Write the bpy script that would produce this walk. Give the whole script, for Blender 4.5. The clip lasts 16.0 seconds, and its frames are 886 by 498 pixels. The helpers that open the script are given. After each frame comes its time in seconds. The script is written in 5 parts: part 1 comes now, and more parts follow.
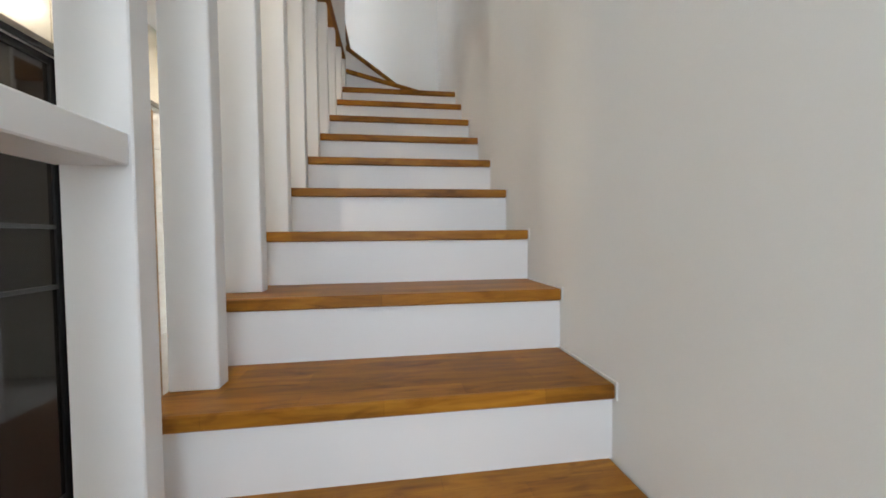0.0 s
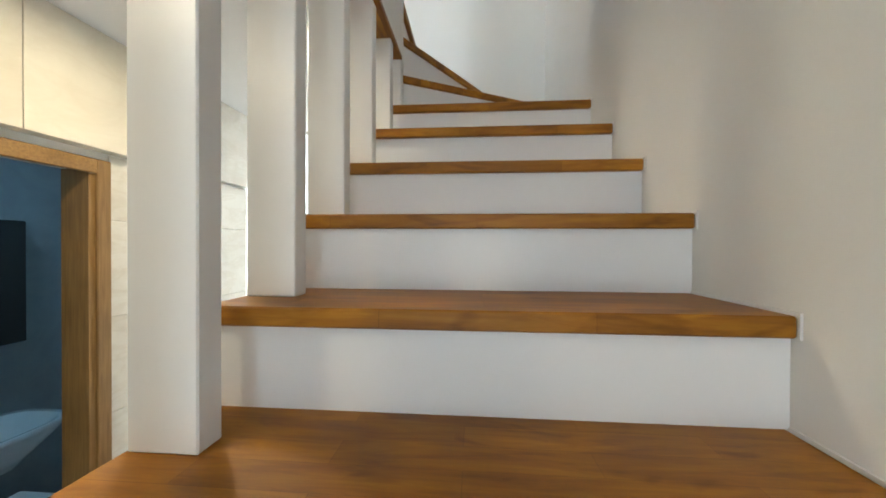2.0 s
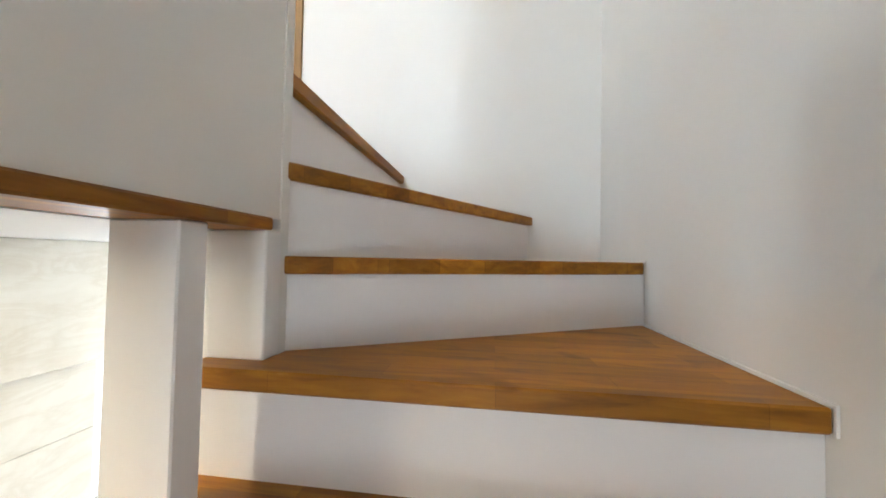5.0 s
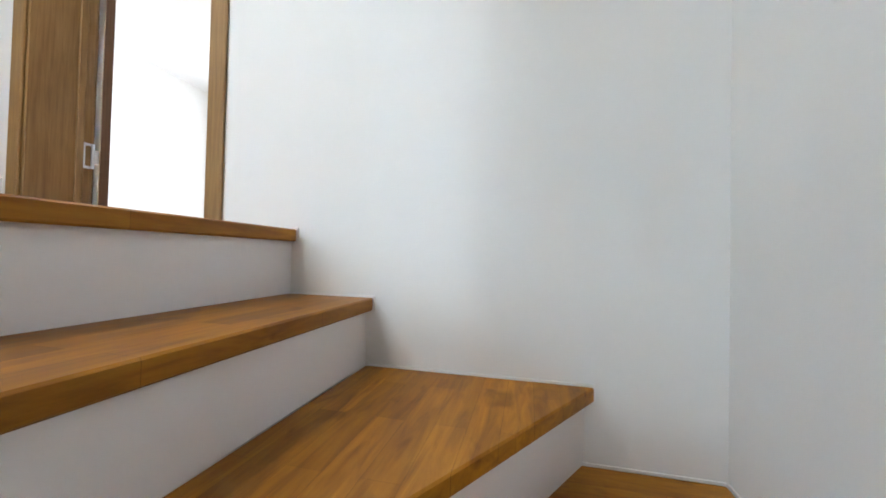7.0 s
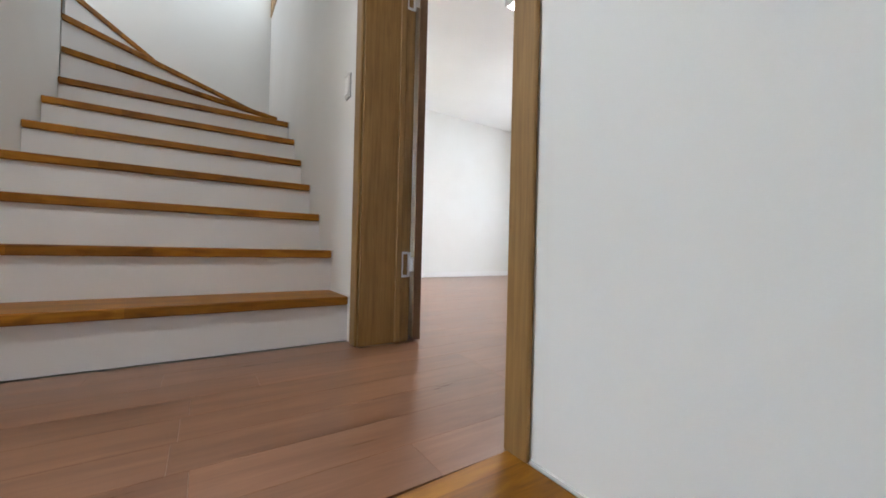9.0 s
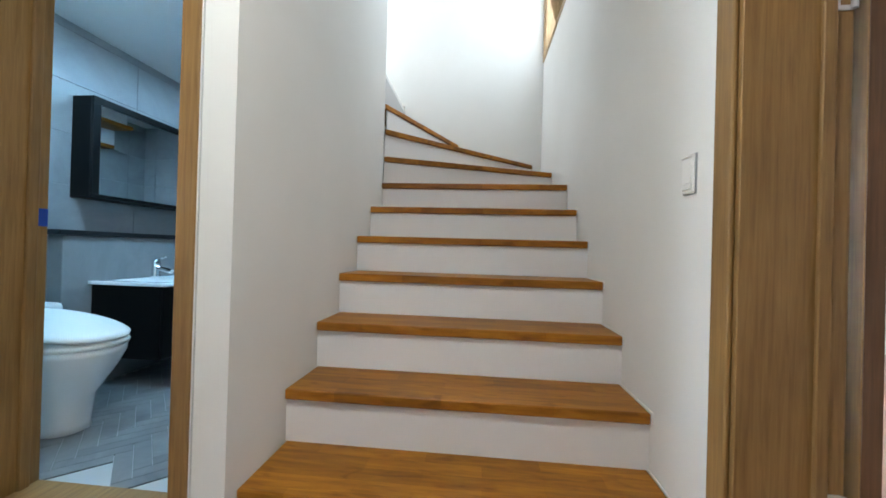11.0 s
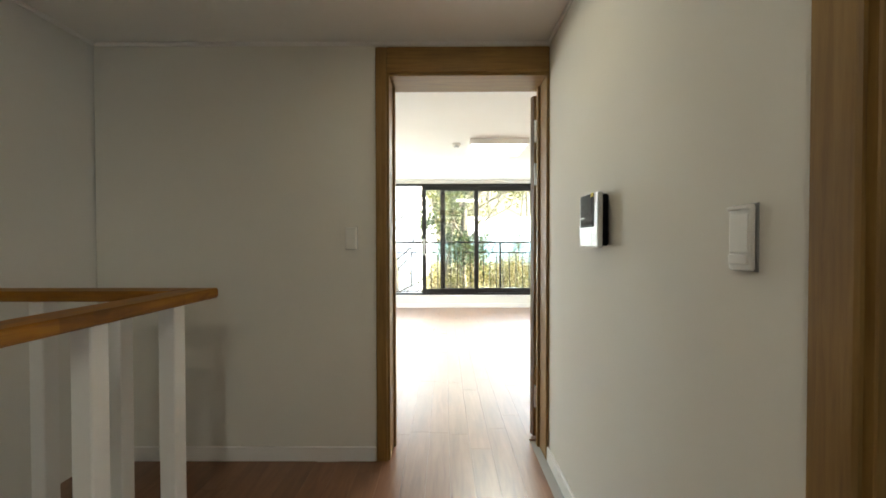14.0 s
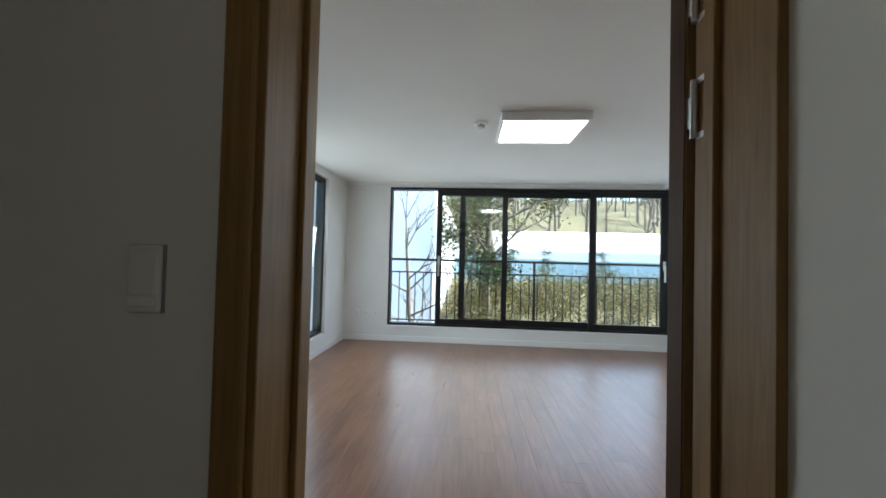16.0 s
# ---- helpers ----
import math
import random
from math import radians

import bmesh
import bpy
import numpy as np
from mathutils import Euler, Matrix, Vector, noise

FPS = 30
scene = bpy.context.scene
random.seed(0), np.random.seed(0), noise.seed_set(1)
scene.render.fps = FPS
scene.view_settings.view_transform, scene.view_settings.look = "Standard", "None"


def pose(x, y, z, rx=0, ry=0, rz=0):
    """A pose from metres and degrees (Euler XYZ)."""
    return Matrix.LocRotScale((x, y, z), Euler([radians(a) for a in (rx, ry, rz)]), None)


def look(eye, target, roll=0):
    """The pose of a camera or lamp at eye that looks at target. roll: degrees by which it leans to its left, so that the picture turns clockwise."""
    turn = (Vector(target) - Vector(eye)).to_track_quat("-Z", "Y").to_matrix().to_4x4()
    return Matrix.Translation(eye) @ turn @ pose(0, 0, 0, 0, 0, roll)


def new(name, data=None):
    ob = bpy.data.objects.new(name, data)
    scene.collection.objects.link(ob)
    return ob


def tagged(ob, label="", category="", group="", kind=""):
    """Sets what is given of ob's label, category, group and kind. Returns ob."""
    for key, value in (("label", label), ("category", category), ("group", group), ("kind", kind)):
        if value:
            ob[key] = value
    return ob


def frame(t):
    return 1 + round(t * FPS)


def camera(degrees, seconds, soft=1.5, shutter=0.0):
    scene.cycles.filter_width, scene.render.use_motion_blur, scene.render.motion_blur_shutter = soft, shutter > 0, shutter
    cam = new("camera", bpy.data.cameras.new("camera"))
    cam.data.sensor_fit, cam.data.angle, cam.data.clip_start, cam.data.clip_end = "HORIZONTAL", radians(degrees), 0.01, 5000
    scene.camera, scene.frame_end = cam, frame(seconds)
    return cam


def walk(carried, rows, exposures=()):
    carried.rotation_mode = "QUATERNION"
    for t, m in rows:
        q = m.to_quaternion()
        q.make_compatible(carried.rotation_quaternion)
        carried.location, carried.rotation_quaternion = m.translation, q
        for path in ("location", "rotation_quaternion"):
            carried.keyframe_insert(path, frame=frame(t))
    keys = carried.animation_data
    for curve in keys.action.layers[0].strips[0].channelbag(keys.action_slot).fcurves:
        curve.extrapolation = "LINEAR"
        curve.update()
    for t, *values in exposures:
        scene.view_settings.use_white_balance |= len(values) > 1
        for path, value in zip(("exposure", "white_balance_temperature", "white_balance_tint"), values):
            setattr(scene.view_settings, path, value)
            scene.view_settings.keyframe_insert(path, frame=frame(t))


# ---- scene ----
import itertools

cam = camera(101.5, 16.0, soft=1.7)
PATH = [
    (0, (-3.868, -1.841, -1.875), (-1.889, -2.122, -1.939), -0.6),
    (0.5, (-3.427, -1.864, -1.827), (-1.436, -2.054, -1.883), -0.4),
    (1, (-3.083, -1.872, -1.658), (-1.088, -2.01, -1.708), -0.2),
    (1.5, (-2.841, -1.874, -1.496), (-0.841, -1.885, -1.523), 0.1),
    (2, (-2.653, -1.847, -1.373), (-0.66, -1.682, -1.388), 0.2),
    (2.5, (-2.465, -1.903, -1.231), (-0.481, -1.652, -1.209), 0.4),
    (3, (-2.287, -1.942, -1.103), (-0.311, -1.638, -1.039), 0.9),
    (3.5, (-2.108, -1.92, -0.994), (-0.138, -1.581, -0.923), 1.2),
    (4, (-1.933, -1.967, -0.872), (0.045, -1.682, -0.796), 1.2),
    (4.5, (-1.767, -1.939, -0.703), (0.219, -1.709, -0.642), 1.0),
    (5, (-1.59, -1.907, -0.555), (0.391, -1.637, -0.5), 1.1),
    (5.2, (-1.532, -1.924, -0.505), (0.446, -1.637, -0.445), 0.6),
    (6.3, (-1.17, -1.933, -0.222), (0.786, -1.517, -0.18), 1.0),
    (7.5, (-0.773, -1.869, 0.052), (1.137, -1.278, 0.1), 1.4),
    (8, (-0.65, -1.753, 0.175), (1.158, -0.899, 0.222), 1.2),
    (8.5, (-0.578, -1.645, 0.255), (1.071, -0.513, 0.278), 1.5),
    (9, (-0.507, -1.455, 0.385), (0.598, 0.212, 0.391), 1.4),
    (9.5, (-0.549, -1.32, 0.529), (0.067, 0.583, 0.518), 2.0),
    (9.7, (-0.534, -1.276, 0.598), (-0.133, 0.683, 0.574), 1.7),
    (10.8, (-0.55, -1.01, 0.82), (-0.71, 0.983, 0.83), 1.5),
    (12, (-0.614, -0.66, 1.045), (-1.273, 1.229, 1.046), 1.3),
    (12.5, (-0.844, -0.649, 1.101), (-2.089, 0.916, 1.083), 0.6),
    (13, (-1.077, -0.635, 1.147), (-2.791, 0.396, 1.1), 0.1),
    (13.5, (-1.322, -0.535, 1.156), (-3.262, -0.053, 1.115), -0.2),
    (14, (-1.623, -0.498, 1.154), (-3.623, -0.506, 1.127), -0.1),
    (14.5, (-1.961, -0.458, 1.185), (-3.952, -0.65, 1.185), 0.2),
    (15, (-2.303, -0.444, 1.194), (-4.291, -0.661, 1.22), 0.3),
    (15.5, (-2.642, -0.449, 1.205), (-4.626, -0.698, 1.242), 1.0),
    (16, (-2.945, -0.435, 1.235), (-4.939, -0.576, 1.28), 1.4),
]
EXPOSURES = [(0, 5.33, 6250, 9), (1.0, 5.37, 6200, 6), (2.0, 5.47, 6300, 4), (3.0, 5.57, 6250, 4), (3.5, 5.57, 6250, 5), (5.0, 5.87, 6250, 8), (7.5, 5.45, 5900, 6),
             (8.0, 5.15, 5900, 5), (8.5, 5.0, 5900, 6), (9.0, 5.0, 6050, 8), (9.5, 5.25, 5850, 5), (12.0, 5.4, 5900, 4), (12.5, 5.25, 5900, 4),
             (13.0, 4.65, 6150, 2), (13.5, 4.25, 6450, 2), (14.0, 4.0, 7250, 1), (14.5, 3.65, 7350, 1), (15.0, 3.2, 6800, 0), (15.5, 2.75, 6350, 1), (16, 2.3, 6000, 2)]

walk(cam, [(t, look(e, a, r)) for t, e, a, r in PATH], EXPOSURES)

# ---------------------------------------------------------------- light
world = bpy.data.worlds.new("sky")
scene.world = world
world.use_nodes = True
wn = world.node_tree.nodes
sky = wn.new("ShaderNodeTexSky")
sky.sky_type, sky.sun_disc = "NISHITA", False
sky.sun_elevation, sky.sun_rotation = radians(46), radians(0)
wn["Background"].inputs[1].default_value = 0.15
world.node_tree.links.new(sky.outputs[0], wn["Background"].inputs[0])

sun_data = bpy.data.lights.new("sun", "SUN")
sun_data.energy, sun_data.angle, sun_data.color = 5.0, radians(0.53), (1, 0.95, 0.87)
sun = new("sun", sun_data)
sun.matrix_world = look((0, 20, 21), (0, 0, 0))


def area_lamp(name, at, to, w, h, watts, colour):
    d = bpy.data.lights.new(name, "AREA")
    d.shape, d.size, d.size_y, d.energy, d.color = "RECTANGLE", w, h, watts, colour
    ob = new(name, d)
    ob.matrix_world = look(at, to)
    return ob


def disc_lamp(name, at, r, watts, colour):
    d = bpy.data.lights.new(name, "AREA")
    d.shape, d.size, d.energy, d.color = "DISK", 2 * r, watts, colour
    ob = new(name, d)
    ob.matrix_world = look(at, (at[0], at[1] + 1e-4, at[2] - 1))
    return ob


WARM, COOL, DAY = (1, 0.84, 0.62), (0.34, 0.67, 1.0), (0.92, 0.96, 1.0)
disc_lamp("hall_lamp_light", (-2.93, -0.459, 2.165), 0.05, 0.06, (1, 0.9, 0.76))
# unseen second lamp, added to brighten the hall and the stair fronts
disc_lamp("hall_lamp_light", (-0.95, -0.75, 2.165), 0.05, 0.42, (1, 0.97, 0.92))
disc_lamp("living_lamp_light", (-1.491, -0.889, -0.552), 0.04, 0.23, WARM)
disc_lamp("living_lamp_light", (-2.912, -0.874, -0.552), 0.04, 0.15, WARM)
disc_lamp("bath_lamp_light", (-2.254, 1.559, 2.13), 0.10, 0.33, COOL)
disc_lamp("bath_lamp_light", (-2.254, 0.519, 2.13), 0.10, 0.33, COOL)
# added bluish fill for the lower bathroom, without a fitting
disc_lamp("lower_bath_fill", (-1.3, 0.55, -0.56), 0.10, 0.14, COOL)
area_lamp("room_lamp_light", (-5.85, 0.105, 2.232), (-5.85, 0.1051, 0), 0.52, 0.56, 2.2, (0.95, 0.97, 1))
area_lamp("bedroom_lamp_light", (1.68, 0.35, 2.25), (1.68, 0.3501, 0), 0.5, 0.5, 0.35, (0.95, 0.97, 1))
# daylight of the sky in the window openings, and two added fill lamps
area_lamp("stair_window_daylight", (0.03, 1.77, 3.15), (-1, 1.77, 2.9), 1.15, 1.0, 0.46, DAY)
area_lamp("bedroom_window_daylight", (3.84, 1.385, 1.2), (0, 1.2, 1.0), 1.15, 2.0, 1.6, DAY)
area_lamp("living_window_daylight", (1.627, 2.27, -1.63), (1.627, 0, -1.8), 2.7, 1.9, 6.5, DAY)
# added fill lamp before the closed end wall; no window opening here
area_lamp("upper_landing_fill", (-2.44, 1.95, 3.15), (0, 1.9, 2.5), 0.8, 1.1, 0.72, DAY)
area_lamp("side_window_daylight", (-6.55, -2.37, 1.2), (-6.55, 0, 1.0), 1.6, 1.8, 4.5, DAY)
# fill light for the risers through an added, unseen west opening
area_lamp("living_west_fill", (-5.52, -1.63, -1.43), (0, -1.63, -1.6), 1.3, 1.2, 0.78, (0.84, 0.92, 1.0))
area_lamp("main_window_daylight", (-8.175, 0.4, 1.24), (-7.0, 0.4, 1.24), 3.8, 1.85, 3.6, DAY).data.spread = radians(140)


# ---------------------------------------------------------------- materials
def material(name, base, rough=0.5, metal=0.0, coat=0.0):
    m = bpy.data.materials.new(name)
    m.use_nodes = True
    b = m.node_tree.nodes["Principled BSDF"]
    b.inputs["Base Color"].default_value = (*base, 1)
    b.inputs["Roughness"].default_value = rough
    b.inputs["Metallic"].default_value = metal
    b.inputs["Coat Weight"].default_value = coat
    return m


def nodes_of(m):
    return m.node_tree.nodes, m.node_tree.links, m.node_tree.nodes["Principled BSDF"]


def coords(m, scale=(1, 1, 1), rot=(0, 0, 0), random_shift=False):
    n, l, b = nodes_of(m)
    tc, mp = n.new("ShaderNodeTexCoord"), n.new("ShaderNodeMapping")
    mp.inputs["Scale"].default_value = scale
    mp.inputs["Rotation"].default_value = rot
    l.new(tc.outputs["Object"], mp.inputs["Vector"])
    if random_shift:
        oi, ml = n.new("ShaderNodeObjectInfo"), n.new("ShaderNodeMath")
        ml.operation = "MULTIPLY"
        ml.inputs[1].default_value = 37.0
        l.new(oi.outputs["Random"], ml.inputs[0])
        l.new(ml.outputs[0], mp.inputs["Location"])
    return mp.outputs["Vector"]


def noise_tex(m, vec, scale, detail=4.0, rough=0.55, distortion=0.0):
    n, l, b = nodes_of(m)
    t = n.new("ShaderNodeTexNoise")
    t.inputs["Scale"].default_value, t.inputs["Detail"].default_value = scale, detail
    t.inputs["Roughness"].default_value, t.inputs["Distortion"].default_value = rough, distortion
    l.new(vec, t.inputs["Vector"])
    return t.outputs["Fac"]


def ramp(m, fac, stops):
    n, l, b = nodes_of(m)
    r = n.new("ShaderNodeValToRGB")
    while len(r.color_ramp.elements) < len(stops):
        r.color_ramp.elements.new(0.5)
    for e, (p, c) in zip(r.color_ramp.elements, stops):
        e.position, e.color = p, (*c, 1)
    l.new(fac, r.inputs["Fac"])
    return r.outputs["Color"]


def mix(m, fac, a, c, kind="MIX"):
    n, l, b = nodes_of(m)
    x = n.new("ShaderNodeMixRGB")
    x.blend_type = kind
    for s, v in ((0, fac), (1, a), (2, c)):
        if isinstance(v, (int, float)):
            x.inputs[s].default_value = v
        elif isinstance(v, tuple):
            x.inputs[s].default_value = (*v, 1)
        else:
            l.new(v, x.inputs[s])
    return x.outputs[0]


def bump(m, fac, strength, distance=0.002):
    n, l, b = nodes_of(m)
    x = n.new("ShaderNodeBump")
    x.inputs["Strength"].default_value, x.inputs["Distance"].default_value = strength, distance
    l.new(fac, x.inputs["Height"])
    l.new(x.outputs[0], b.inputs["Normal"])


def base_to(m, colour):
    n, l, b = nodes_of(m)
    l.new(colour, b.inputs["Base Color"])


def rough_to(m, fac, lo, hi):
    n, l, b = nodes_of(m)
    r = n.new("ShaderNodeMapRange")
    r.inputs["To Min"].default_value, r.inputs["To Max"].default_value = lo, hi
    l.new(fac, r.inputs["Value"])
    l.new(r.outputs[0], b.inputs["Roughness"])


def wallpaper(name, a, c, grain=900):
    m = material(name, a, 0.85)
    v = coords(m)
    big = noise_tex(m, v, 1.3, 3)
    fine = noise_tex(m, v, grain / 4, 3)
    base_to(m, ramp(m, big, [(0.3, a), (0.7, c)]))
    bump(m, fine, 0.25, 0.0008)
    return m


def wood(name, dark, mid, light, along="x", rough=0.42, strip=0.0, stretch=14.0, scale=5.0, coat=0.15):
    """Grain along one axis; strip: width of glued staves, with shades of their own."""
    m = material(name, mid, rough, coat=coat)
    n, l, b = nodes_of(m)
    s = {"x": (1, stretch, stretch), "y": (stretch, 1, stretch), "z": (stretch, stretch, 1)}[along]
    v = coords(m, s, random_shift=True)
    g = noise_tex(m, v, scale, 6, 0.62, 0.6)
    col = ramp(m, g, [(0.28, dark), (0.5, mid), (0.74, light)])
    blotch = noise_tex(m, coords(m, (1.2, 1.2, 1.2), random_shift=True), 2.2, 3)
    col = mix(m, 0.55, col, ramp(m, blotch, [(0.3, (0.62, 0.6, 0.58)), (0.7, (1.15, 1.12, 1.1))]), "MULTIPLY")
    if strip:
        bk = n.new("ShaderNodeTexBrick")
        bk.inputs["Scale"].default_value = 1.0
        bk.inputs["Brick Width"].default_value, bk.inputs["Row Height"].default_value = 0.42, strip
        bk.inputs["Mortar Size"].default_value = 0.0005
        bk.inputs["Color1"].default_value, bk.inputs["Color2"].default_value = (0.66, 0.62, 0.56, 1), (1.16, 1.14, 1.1, 1)
        bk.inputs["Mortar"].default_value = (0.55, 0.5, 0.45, 1)
        rot = (0, 0, radians(90)) if along == "y" else (0, 0, 0)
        l.new(coords(m, (1, 1, 1), rot, True), bk.inputs["Vector"])
        col = mix(m, 0.85, col, bk.outputs["Color"], "MULTIPLY")
        knots = noise_tex(m, coords(m, tuple(1 if k == 1 else 3 for k in s), random_shift=True), 5.0, 2, 0.5, 0.8)
        col = mix(m, 0.75, col, ramp(m, knots, [(0.24, (0.45, 0.36, 0.28)), (0.36, (1, 1, 1)), (0.62, (1, 1, 1)), (0.72, (0.62, 0.54, 0.45))]), "MULTIPLY")
    oi = n.new("ShaderNodeObjectInfo")
    col = mix(m, 0.5, col, ramp(m, oi.outputs["Random"], [(0, (0.82, 0.8, 0.78)), (1, (1.1, 1.08, 1.06))]), "MULTIPLY")
    base_to(m, col)
    bump(m, g, 0.12, 0.001)
    rough_to(m, g, rough - 0.08, rough + 0.1)
    return m


def marble(name, a, c, vein):
    m = material(name, a, 0.25)
    v = coords(m, random_shift=True)
    big = noise_tex(m, v, 1.6, 5, 0.6, 1.6)
    fine = noise_tex(m, coords(m, (1, 1, 3.2), (0, radians(20), 0), True), 2.4, 6, 0.6, 1.2)
    col = ramp(m, big, [(0.3, a), (0.65, c)])
    base_to(m, mix(m, 0.3, col, ramp(m, fine, [(0.42, (1, 1, 1)), (0.5, vein), (0.56, (1, 1, 1))]), "MULTIPLY"))
    return m


def stone_tile(name, a, c, rough=0.45):
    m = material(name, a, rough)
    v = coords(m, random_shift=True)
    big = noise_tex(m, v, 3.0, 6, 0.65, 0.8)
    base_to(m, ramp(m, big, [(0.3, a), (0.7, c)]))
    fine = noise_tex(m, v, 90, 3)
    bump(m, fine, 0.1, 0.0006)
    return m


def emitter(name, colour, power):
    m = material(name, colour, 0.5)
    b = m.node_tree.nodes["Principled BSDF"]
    b.inputs["Emission Color"].default_value = (*colour, 1)
    b.inputs["Emission Strength"].default_value = power
    return m


def glass(name, tint=(1, 1, 1), rough=0.0):
    m = material(name, tint, rough)
    b = m.node_tree.nodes["Principled BSDF"]
    b.inputs["Transmission Weight"].default_value = 1.0
    b.inputs["IOR"].default_value = 1.45
    return m


PAPER = wallpaper("white_wallpaper", (0.74, 0.73, 0.70), (0.78, 0.775, 0.75))
PAPER_WARM = wallpaper("cream_wallpaper", (0.72, 0.70, 0.65), (0.765, 0.745, 0.69))
CEIL = wallpaper("ceiling_paper", (0.76, 0.76, 0.75), (0.8, 0.8, 0.79))
PAINT = material("white_gloss_paint", (0.8, 0.79, 0.78), 0.35)
bump(PAINT, noise_tex(PAINT, coords(PAINT, (1, 1, 0.2)), 60, 3), 0.06, 0.001)
RISER = material("white_riser_paint", (0.8, 0.79, 0.79), 0.4)
bump(RISER, noise_tex(RISER, coords(RISER), 40, 3), 0.05, 0.001)
TREAD_Y = wood("stained_tread_wood", (0.2, 0.074, 0.006), (0.345, 0.142, 0.01), (0.47, 0.215, 0.018), "y", 0.46, strip=0.068, stretch=8, scale=4.0, coat=0.0)
TREAD_X = wood("stained_tread_wood_across", (0.2, 0.074, 0.006), (0.345, 0.142, 0.01), (0.47, 0.215, 0.018), "x", 0.46, strip=0.068, stretch=8, scale=4.0, coat=0.0)
for m in (TREAD_Y, TREAD_X):
    m.node_tree.nodes["Principled BSDF"].inputs["Specular IOR Level"].default_value = 0.3
OAK = wood("oak_door_frame", (0.19, 0.1, 0.026), (0.262, 0.148, 0.042), (0.33, 0.198, 0.064), "z", 0.55, stretch=22, scale=4, coat=0.0)
OAK_H = wood("oak_door_head", (0.19, 0.1, 0.026), (0.262, 0.148, 0.042), (0.33, 0.198, 0.064), "y", 0.55, stretch=22, scale=4, coat=0.0)
PINE = wood("pale_window_wood", (0.35, 0.22, 0.1), (0.5, 0.34, 0.17), (0.6, 0.43, 0.24), "z", 0.5)
PLANK = wood("laminate_plank", (0.155, 0.068, 0.034), (0.225, 0.107, 0.057), (0.3, 0.155, 0.09), "x", 0.3, stretch=9, scale=2.6, coat=0.3)
PLANK.node_tree.nodes["Principled BSDF"].inputs["Coat Roughness"].default_value = 0.28
MARBLE = marble("cream_marble", (0.62, 0.58, 0.5), (0.74, 0.71, 0.64), (0.8, 0.74, 0.66))
BEIGE = marble("beige_panel", (0.6, 0.55, 0.44), (0.7, 0.655, 0.55), (0.93, 0.9, 0.86))
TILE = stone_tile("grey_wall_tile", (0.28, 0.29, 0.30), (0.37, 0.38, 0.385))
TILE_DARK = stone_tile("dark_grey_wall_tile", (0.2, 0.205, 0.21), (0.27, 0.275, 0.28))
TILE_FLOOR = stone_tile("floor_tile", (0.14, 0.145, 0.15), (0.27, 0.27, 0.265), 0.4)
GROUT = material("grout", (0.5, 0.5, 0.49), 0.9)
BLACK = material("black_powder_coat", (0.006, 0.006, 0.007), 0.4)
BLACK_WOOD = material("black_cabinet", (0.004, 0.004, 0.004), 0.45)
BLACK_WOOD.node_tree.nodes["Principled BSDF"].inputs["Specular IOR Level"].default_value = 0.12
CERAMIC = material("white_ceramic", (0.82, 0.82, 0.81), 0.08, coat=0.5)
PLASTIC = material("white_plastic", (0.8, 0.79, 0.76), 0.3)
SILVER = material("brushed_silver_plastic", (0.62, 0.63, 0.64), 0.35, 0.3)
CHROME = material("chrome", (0.8, 0.8, 0.8), 0.12, 1.0)
STEEL = material("satin_steel", (0.68, 0.68, 0.68), 0.3, 1.0)
DARK = material("dark_plastic", (0.0025, 0.003, 0.005), 0.15)
DARK.node_tree.nodes["Principled BSDF"].inputs["Specular IOR Level"].default_value = 0.12
SCREEN = material("grey_screen", (0.013, 0.014, 0.016), 0.12)
SCREEN.node_tree.nodes["Principled BSDF"].inputs["Specular IOR Level"].default_value = 0.12
DARK_EDGE = wood("dark_door_edge", (0.065, 0.03, 0.012), (0.1, 0.048, 0.02), (0.14, 0.07, 0.03), "z", 0.5, stretch=22, scale=4, coat=0.0)
YELLOW = material("yellow_sticker", (0.7, 0.55, 0.03), 0.5)
BLUE_TAPE = material("blue_tape", (0.015, 0.05, 0.3), 0.5)
MIRROR = material("mirror", (0.85, 0.87, 0.87), 0.01, 1.0)
PANE = glass("window_glass", (0.88, 0.91, 0.9))
SMOKED = material("smoked_glass", (0.012, 0.01, 0.009), 0.05, coat=0.3)
LIGHT_WARM = emitter("warm_lamp_disc", (1, 0.88, 0.65), 2.2)
LIGHT_COOL = emitter("cool_lamp_disc", (0.75, 0.92, 1), 1.6)
LIGHT_PANEL = emitter("panel_diffuser", (0.95, 0.98, 1), 1.2)
GALV = material("grey_metal", (0.4, 0.41, 0.42), 0.4, 0.8)
CONCRETE = wallpaper("outside_plaster", (0.5, 0.48, 0.45), (0.58, 0.56, 0.53))


# ---------------------------------------------------------------- building helpers
# Two plans of the place were drawn, each in a scale of its own; every piece is brought to true size at the end.
STAIR_PLAN = Matrix.Scale(0.185 / 0.216, 4)
HALL_PLAN = Matrix.Translation((0.19, 0.415, 0)) @ Matrix.Scale(1.04, 4)
TRUE = Matrix.Identity(4)
FRAME, MADE = [TRUE], []


def use(plan):
    FRAME[0] = plan


def link(name, bm, mat, parent=None):
    me = bpy.data.meshes.new(name)
    bm.normal_update()
    bm.to_mesh(me)
    bm.free()
    for m in (mat if isinstance(mat, (list, tuple)) else [mat]):
        me.materials.append(m)
    ob = new(name, me)
    if parent is not None:
        ob.parent = parent
    else:
        MADE.append((ob, FRAME[0]))
    return ob


def part(name, bm, mat, parent, label=""):
    ob = link(name, bm, mat, parent)
    if label:
        tagged(ob, label)
    return ob


